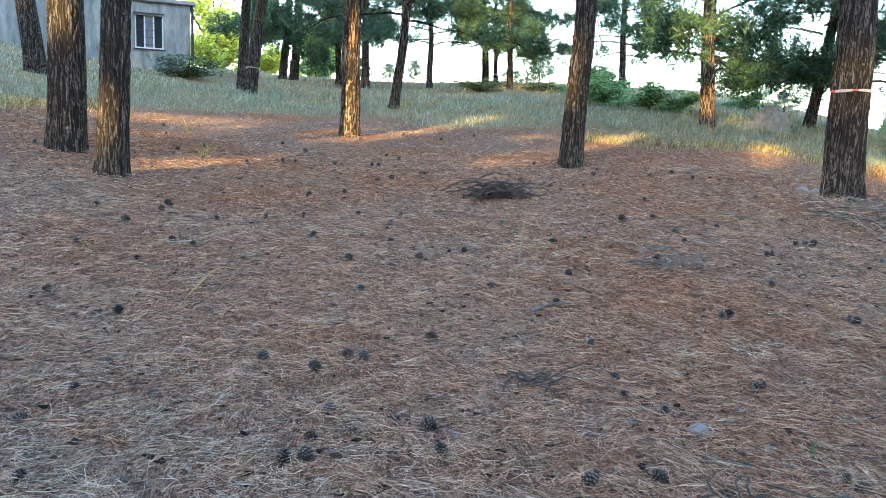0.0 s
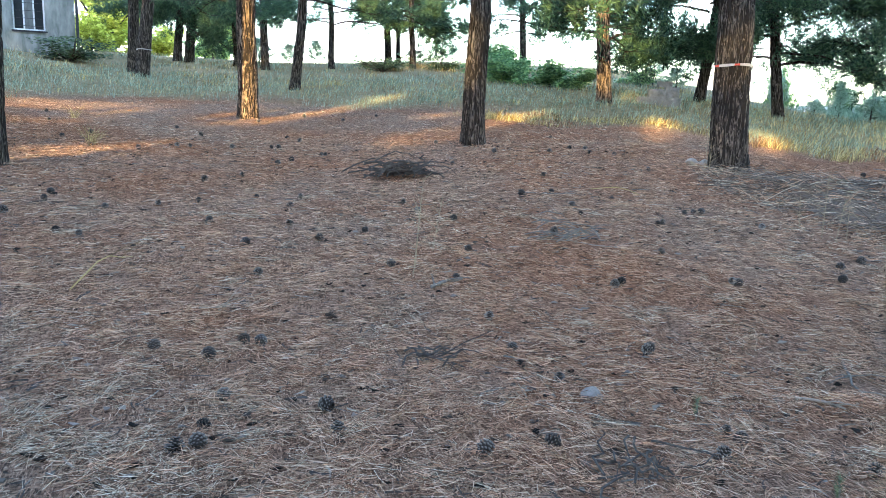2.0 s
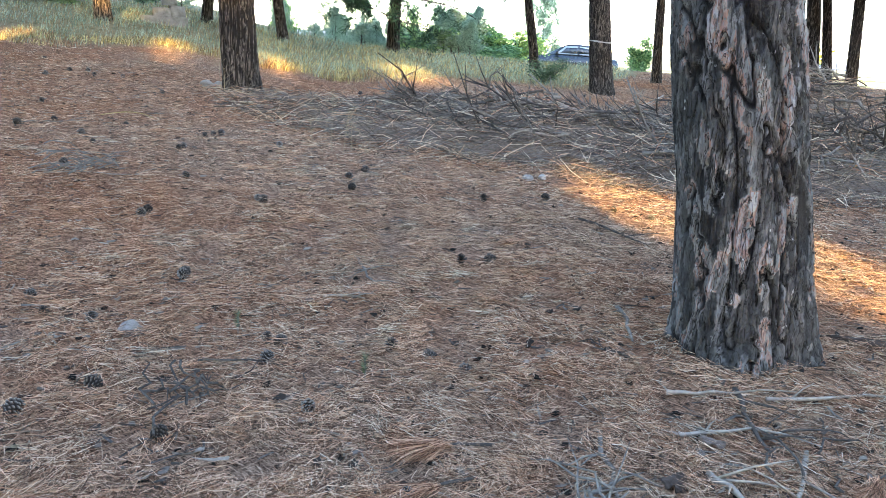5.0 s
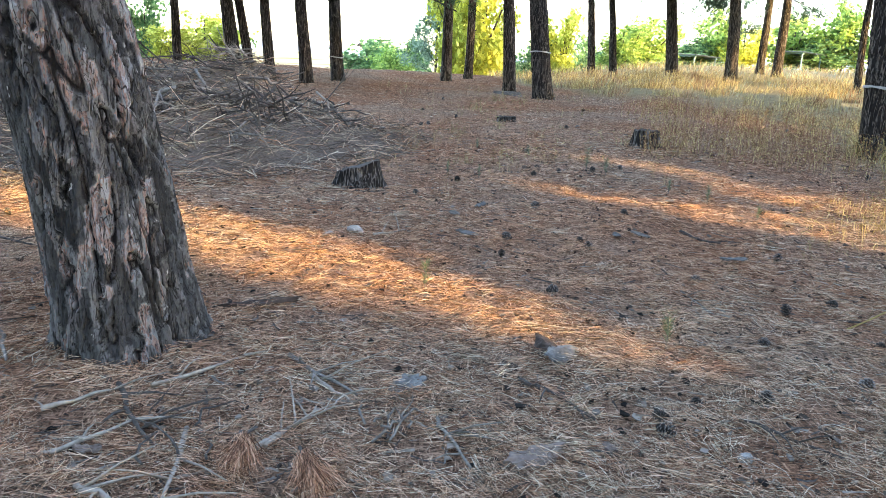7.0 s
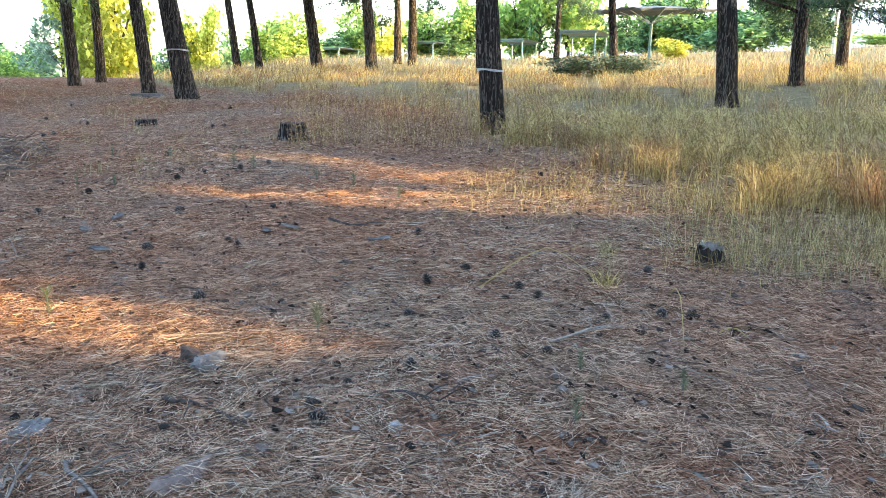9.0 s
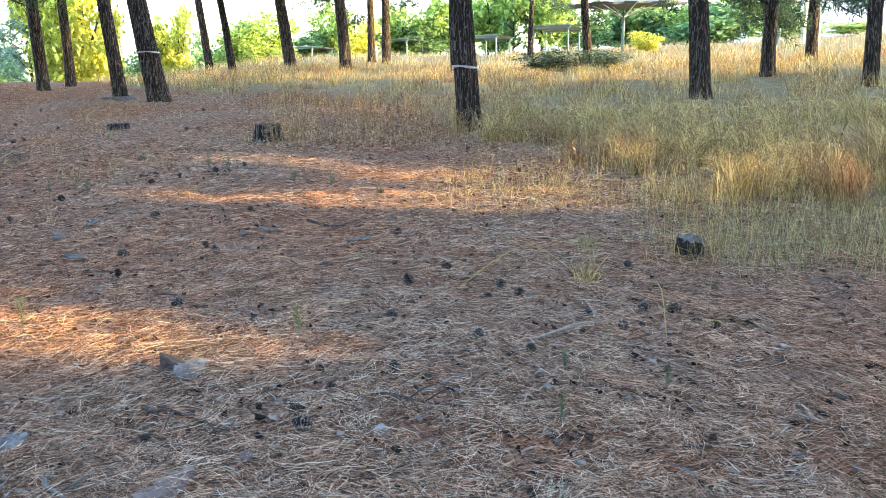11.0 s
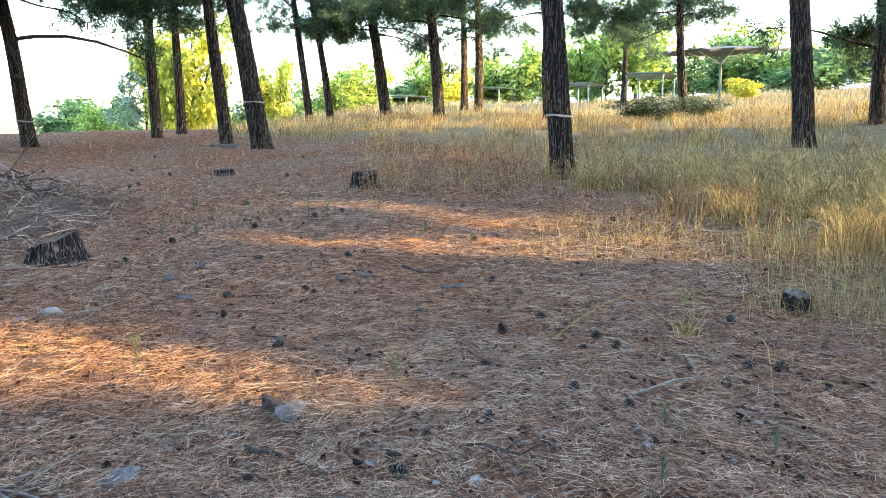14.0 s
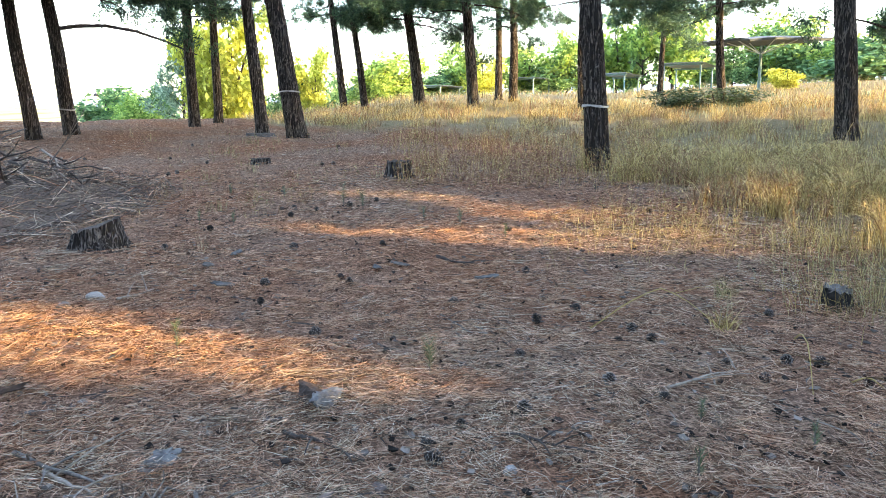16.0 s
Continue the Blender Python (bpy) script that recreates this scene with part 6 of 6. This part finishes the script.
def house():
    """A low weathered house, its front towards the clearing; x runs along the front, the corner is the origin."""
    ob = new("house")
    ob.matrix_basis = pose(-4.75, 32.0, 1.62, 0, 0, 14)
    tagged(ob, "low weathered house with stained grey plaster walls", "house")
    high, deep, left = 2.95, 7.0, -14.0
    holes = [(-1.92, -0.94, 1.28, 2.50), (-4.55, -3.75, 1.45, 2.45), (-7.6, -6.9, 1.4, 2.3), (-9.6, -8.4, 1.3, 2.5)]
    xs = sorted([left, 0.0] + [h for o in holes for h in o[:2]])
    for a, b in zip(xs[:-1], xs[1:]):
        o = next((o for o in holes if o[0] == a and o[1] == b), None)
        if o:
            part("wall", mesh_of("wall", *box(a, b, 0, 0.25, 0, o[2]), PLASTER), ob)
            part("wall", mesh_of("wall", *box(a, b, 0, 0.25, o[3], high), PLASTER), ob)
        else:
            part("wall", mesh_of("wall", *box(a, b, 0, 0.25, 0, high), PLASTER), ob)
    part("wall", mesh_of("wall", *box(-0.25, 0, 0.25, deep, 0, high), PLASTER), ob)
    part("wall", mesh_of("wall", *box(left, left + 0.25, 0.25, deep, 0, high), PLASTER), ob)
    part("wall", mesh_of("wall", *box(left, 0, deep, deep + 0.25, 0, high), PLASTER), ob)
    part("roof", mesh_of("roof", *box(left - 0.3, 0.18, -0.12, deep + 0.5, high, high + 0.12), ROOF), ob)
    part("downpipe", mesh_of("downpipe", *tube([(0.07, -0.04, 0), (0.07, -0.04, high)], [0.05, 0.05], 8), IRON), ob)
    for k, (a, b, z0, z1) in enumerate(holes):
        win = part("window", mesh_of("window", *box(a, b, 0.16, 0.19, z0, z1), [GLASS.m, REVEAL_LIT, PLASTER_PALE, PLASTER_PALE][k]), ob, ["dark glass pane", "opening filled with the yellow of a sunlit reveal", "pale blocked opening", "pale blocked opening"][k])
        if k:
            continue
        for x0, x1, z2, z3 in ((a, a + 0.05, z0, z1), (b - 0.05, b, z0, z1), (a + 0.05, b - 0.05, z0, z0 + 0.05), (a + 0.05, b - 0.05, z1 - 0.05, z1), (a + 0.31, a + 0.36, z0 + 0.05, z1 - 0.05), (b - 0.36, b - 0.31, z0 + 0.05, z1 - 0.05)):
            part("frame", mesh_of("frame", *box(x0, x1, 0.08, 0.15, z2, z3), FRAME_WHITE), win, "white frame bar")
        part("shutter", mesh_of("shutter", *box(a + 0.363, b - 0.363, 0.09, 0.13, z0 + 0.053, z1 - 0.053), PANEL), win, "grey middle panel")
        for j in range(5):
            z = z0 + 0.14 + j * (z1 - z0 - 0.2) / 4
            part("bar", mesh_of("bar", *box(a + 0.05, b - 0.05, 0.02, 0.035, z, z + 0.014), IRON), win, "thin iron bar")
        part("sill", mesh_of("sill", *box(a - 0.06, b + 0.06, -0.05, 0.10, z0 - 0.06, z0 - 0.003), IRON), win, "dark sill")
        part("lintel", mesh_of("lintel", *box(a - 0.04, b + 0.04, -0.02, 0.02, z1 + 0.003, z1 + 0.05), IRON), win, "dark lintel")


house()


def shelter(x, y, turn, long, deep, high, label):
    """A small steel frame with a sloping sheet roof."""
    ob = new("shelter")
    ob.matrix_basis = Matrix.Translation(on_ground(x, y)) @ pose(0, 0, 0, 0, 0, turn)
    tagged(ob, label, "shelter", "small steel shelters")
    for sx in (-1, 1):
        for sy in (-1, 1):
            h = high if sy > 0 else high * 0.86
            part("post", mesh_of("post", *box(sx * long / 2 - 0.03, sx * long / 2 + 0.03, sy * deep / 2 - 0.03, sy * deep / 2 + 0.03, -0.1, h - 0.04), STEEL), ob)
    for sy, h in ((-1, high * 0.86), (1, high)):
        part("beam", mesh_of("beam", *box(-long / 2 - 0.1, long / 2 + 0.1, sy * deep / 2 - 0.05, sy * deep / 2 + 0.05, h - 0.036, h + 0.05), STEEL), ob)
    v = []
    n = 24
    for s in (0.055, 0.09):
        for i in range(n + 1):
            for sy in (-1, 1):
                z = (high if sy > 0 else high * 0.86) + s + 0.018 * (i % 2)
                v.append((-long / 2 - 0.2 + (long + 0.4) * i / n, sy * (deep / 2 + 0.2), z))
    m = 2 * (n + 1)
    f = [(2 * i, 2 * i + 1, 2 * i + 3, 2 * i + 2) for i in range(n)] + [(m + 2 * i, m + 2 * i + 2, m + 2 * i + 3, m + 2 * i + 1) for i in range(n)]
    f += [(2 * i + k, 2 * i + 2 + k, m + 2 * i + 2 + k, m + 2 * i + k) for i in range(n) for k in (0, 1)]
    part("roof", mesh_of("roof", v, f, SHEET), ob)


shelter(34.4, -20.9, 35, 1.8, 1.5, 1.25, "pale steel shelter with a sloping grey sheet roof")
shelter(37.9, -19.1, 28, 1.5, 1.3, 0.95, "pale steel shelter with a flat sheet roof")
shelter(43.5, -16.5, 24, 1.5, 1.3, 0.95, "pale steel shelter among the trees")
shelter(44.0, -11.0, 20, 2.2, 1.3, 0.75, "pale steel shelter half hidden by shrubs")


def umbrella(x, y, roof_z, rx, ry, turn, seed, label):
    """A wide flat sun roof of frayed reed and sheet on one pole."""
    rnd = random.Random(seed)
    ob = new("sun_roof")
    ob.matrix_basis = Matrix.Translation(on_ground(x, y)) @ pose(0, 0, 0, 0, 0, turn)
    tagged(ob, label, "sun roof", "flat sun roofs on poles")
    part("pole", mesh_of("pole", *tube([(0, 0, -0.1), (0, 0, roof_z - 0.2)], [0.07, 0.06], 10), STEEL), ob)
    n, v = 36, []
    for j, (s, dz) in enumerate(((0.0, 0.16), (0.5, 0.12), (1.0, 0.0))):
        for i in range(n):
            w = 2 * math.pi * i / n
            q = s * (1 + (0.10 * rnd.uniform(-1, 1) if s == 1 else 0))
            v.append((rx * q * math.cos(w), ry * q * math.sin(w), roof_z + dz + (0.05 * rnd.uniform(-1, 1) if s == 1 else 0)))
    v += [(p[0] * 0.97, p[1] * 0.97, p[2] - 0.08) for p in v]
    m = 3 * n
    f = []
    for j in range(2):
        for i in range(n):
            k = (i + 1) % n
            f += [(j * n + i, (j + 1) * n + i, (j + 1) * n + k, j * n + k), (m + j * n + i, m + j * n + k, m + (j + 1) * n + k, m + (j + 1) * n + i)]
    f += [(2 * n + i, m + 2 * n + i, m + 2 * n + (i + 1) % n, 2 * n + (i + 1) % n) for i in range(n)]
    part("roof", mesh_of("roof", v, f, SHEET_DARK), ob)
    for i in range(6):
        w = i * math.pi / 3
        part("strut", mesh_of("strut", *tube([(0, 0, roof_z - 0.55), (rx * 0.55 * math.cos(w), ry * 0.55 * math.sin(w), roof_z - 0.03)], [0.025, 0.02], 6), FRAME_WHITE), ob)


umbrella(29.4, -21.1, 2.02, 2.55, 2.0, 40, 1, "wide flat grey sun roof on one pale pole")
umbrella(24.6, -25.2, 2.12, 2.0, 1.8, 40, 2, "flat grey sun roof on a pole")


def post(x, y, high, label, lamp=False, radius=0.05):
    ob = new("post")
    ob.location = on_ground(x, y)
    tagged(ob, label, "post", "pale posts beyond the grove")
    part("shaft", mesh_of("shaft", *tube([(0, 0, -0.1), (0, 0, high)], [radius, radius * 0.85], 10), FRAME_WHITE), ob)
    if lamp:
        part("head", mesh_of("head", *tube([(0, 0, high), (0, 0, high + 0.03), (0, 0, high + 0.12), (0, 0, high + 0.16)], [0.06, 0.14, 0.12, 0.03], 10), IRON), ob, "dark lamp head")


post(45.5, 7.25, 2.45, "slim pale lamp post in the open field", True, 0.06)
post(44.8, 10.4, 2.0, "pale fence post in the open field")
post(47.0, 14.0, 1.9, "pale fence post in the open field")
post(24.6, -26.6, 2.6, "pale post beside the sun roof", False, 0.08)
post(23.0, -25.6, 2.4, "thin pale post beside the sun roof", False, 0.04)


RUIN = grained("ruin_stone", (0.16, 0.145, 0.125), (0.34, 0.31, 0.27), 6, 0.95, bump=0.5)


def block_ruin(x, y):
    """Cut stone blocks on a slab."""
    ob = new("stone_ruin")
    ob.matrix_basis = Matrix.Translation(on_ground(x, y)) @ pose(0, 0, 0, 0, 0, -25) @ Matrix.Scale(0.72, 4)
    tagged(ob, "crumbling pale stone blocks on a concrete slab in the grass", "stone ruin")
    for k, (a, b, c, d, e, g) in enumerate([(-0.75, 0.62, -0.4, 0.4, -0.1, 0.26), (-0.42, 0.12, -0.3, 0.25, 0.264, 0.52), (0.13, 0.55, -0.28, 0.22, 0.264, 0.60), (-0.12, 0.34, -0.2, 0.2, 0.604, 0.78)]):
        bm = bmesh.new()
        vs = [bm.verts.new(p) for p in box(a, b, c, d, e, g)[0]]
        for q in box(0, 1, 0, 1, 0, 1)[1]:
            bm.faces.new([vs[i] for i in q])
        bmesh.ops.recalc_face_normals(bm, faces=bm.faces)
        bmesh.ops.subdivide_edges(bm, edges=bm.edges, cuts=5, use_grid_fill=True)
        for v in bm.verts:
            v.co += Vector((noise.noise(v.co * 4), noise.noise(v.co * 4 + Vector((5, 0, 0))), 0.6 * noise.noise(v.co * 4 + Vector((0, 5, 0))))) * 0.05
        part("slab" if k == 0 else "block", from_bm("block", bm, RUIN), ob)


block_ruin(10.6, 18.35)


# ---- parked car ----
def loft(sections, mat, name, close=True):
    """A closed skin over cross sections of equal length."""
    n = len(sections[0])
    v = [p for s in sections for p in s]
    f = [(i * n + j, i * n + (j + 1) % n, (i + 1) * n + (j + 1) % n, (i + 1) * n + j) for i in range(len(sections) - 1) for j in range(n)]
    f += [tuple(range(n - 1, -1, -1)), tuple(range((len(sections) - 1) * n, len(sections) * n))]
    return mesh_of(name, v, f, mat, smooth=True)


PAINT = grained("dark_blue_car_paint", (0.012, 0.018, 0.024), (0.022, 0.03, 0.038), 3, 0.18, 0.3, bump=0.0, spec=0.6)
CAR_GLASS = Mat("car_glass", 0.03, 0, 0.8)
CAR_GLASS.color((0.05, 0.09, 0.11))
TYRE = grained("tyre_rubber", (0.015, 0.015, 0.016), (0.04, 0.04, 0.04), 30, 0.9)
RIM_METAL = grained("alloy_rim", (0.35, 0.35, 0.36), (0.5, 0.5, 0.5), 20, 0.35, 0.8)
LAMP_GLASS = grained("headlamp_glass", (0.55, 0.57, 0.6), (0.7, 0.72, 0.75), 20, 0.15)


def ring(x, half, z0, z1, tuck):
    return [(x, -half, z0), (x, half, z0), (x, half * 1.02, z0 + (z1 - z0) * 0.45), (x, half * (1 - tuck), z1 - 0.03), (x, half * (0.9 - tuck), z1), (x, -half * (0.9 - tuck), z1), (x, -half * (1 - tuck), z1 - 0.03), (x, -half * 1.02, z0 + (z1 - z0) * 0.45)]


def car():
    ob = new("car")
    x, y = 33.2, 21.2
    ob.matrix_basis = pose(x, y, ground(x, y) - 0.02, 0, 0, 123)
    tagged(ob, "dark blue saloon car parked behind the grass", "car")
    part("body", loft([ring(-2.2, 0.72, 0.42, 0.72, 0.05), ring(-2.1, 0.82, 0.28, 0.86, 0.06), ring(-1.4, 0.87, 0.22, 0.95, 0.06), ring(0.6, 0.88, 0.22, 0.96, 0.06), ring(1.5, 0.86, 0.22, 0.90, 0.07), ring(2.05, 0.80, 0.28, 0.74, 0.08), ring(2.2, 0.66, 0.36, 0.62, 0.08)], PAINT, "body"), ob)
    part("cabin", loft([ring(-1.75, 0.70, 0.90, 0.98, 0.05), ring(-1.05, 0.74, 0.90, 1.40, 0.16), ring(-0.3, 0.75, 0.90, 1.46, 0.16), ring(0.25, 0.75, 0.90, 1.43, 0.16), ring(1.1, 0.72, 0.90, 0.97, 0.05)], PAINT, "cabin"), ob)
    part("windscreen", mesh_of("windscreen", [(1.05, -0.62, 0.985), (1.05, 0.62, 0.985), (0.34, 0.50, 1.41), (0.34, -0.50, 1.41)], [(0, 1, 2, 3)], CAR_GLASS.m), ob, "sloping glass windscreen")
    part("rear_window", mesh_of("rear_window", [(-1.70, -0.6, 0.99), (-1.70, 0.6, 0.99), (-1.10, 0.50, 1.38), (-1.10, -0.50, 1.38)], [(3, 2, 1, 0)], CAR_GLASS.m), ob, "sloping rear glass")
    for s in (-1, 1):
        part("side_window", mesh_of("side_window", [(0.72, s * 0.768, 1.0), (-0.28, s * 0.768, 1.0), (-0.28, s * 0.665, 1.38), (0.28, s * 0.665, 1.36)], [(0, 1, 2, 3)], CAR_GLASS.m), ob, "side glass")
        part("side_window", mesh_of("side_window", [(-0.36, s * 0.768, 1.0), (-1.2, s * 0.768, 1.0), (-1.0, s * 0.668, 1.34), (-0.36, s * 0.665, 1.38)], [(0, 1, 2, 3)], CAR_GLASS.m), ob, "side glass")
        part("headlight", mesh_of("headlight", *box(2.04, 2.16, s * 0.6 - 0.13, s * 0.6 + 0.13, 0.55, 0.68), LAMP_GLASS), ob, "clear headlight")
        part("mirror", mesh_of("mirror", *box(0.62, 0.74, s * 0.92 - 0.08, s * 0.92 + 0.08, 0.98, 1.10), PAINT), ob)
        for wx in (-1.35, 1.35):
            wheel = part("wheel", mesh_of("wheel", *tube([(wx, s * 0.70, 0.31), (wx, s * 0.72, 0.31), (wx, s * 0.87, 0.31), (wx, s * 0.89, 0.31)], [0.28, 0.31, 0.31, 0.28], 20), TYRE), ob)
            part("rim", mesh_of("rim", *tube([(wx, s * 0.885, 0.31), (wx, s * 0.905, 0.31)], [0.20, 0.17], 16), RIM_METAL), wheel)


car()
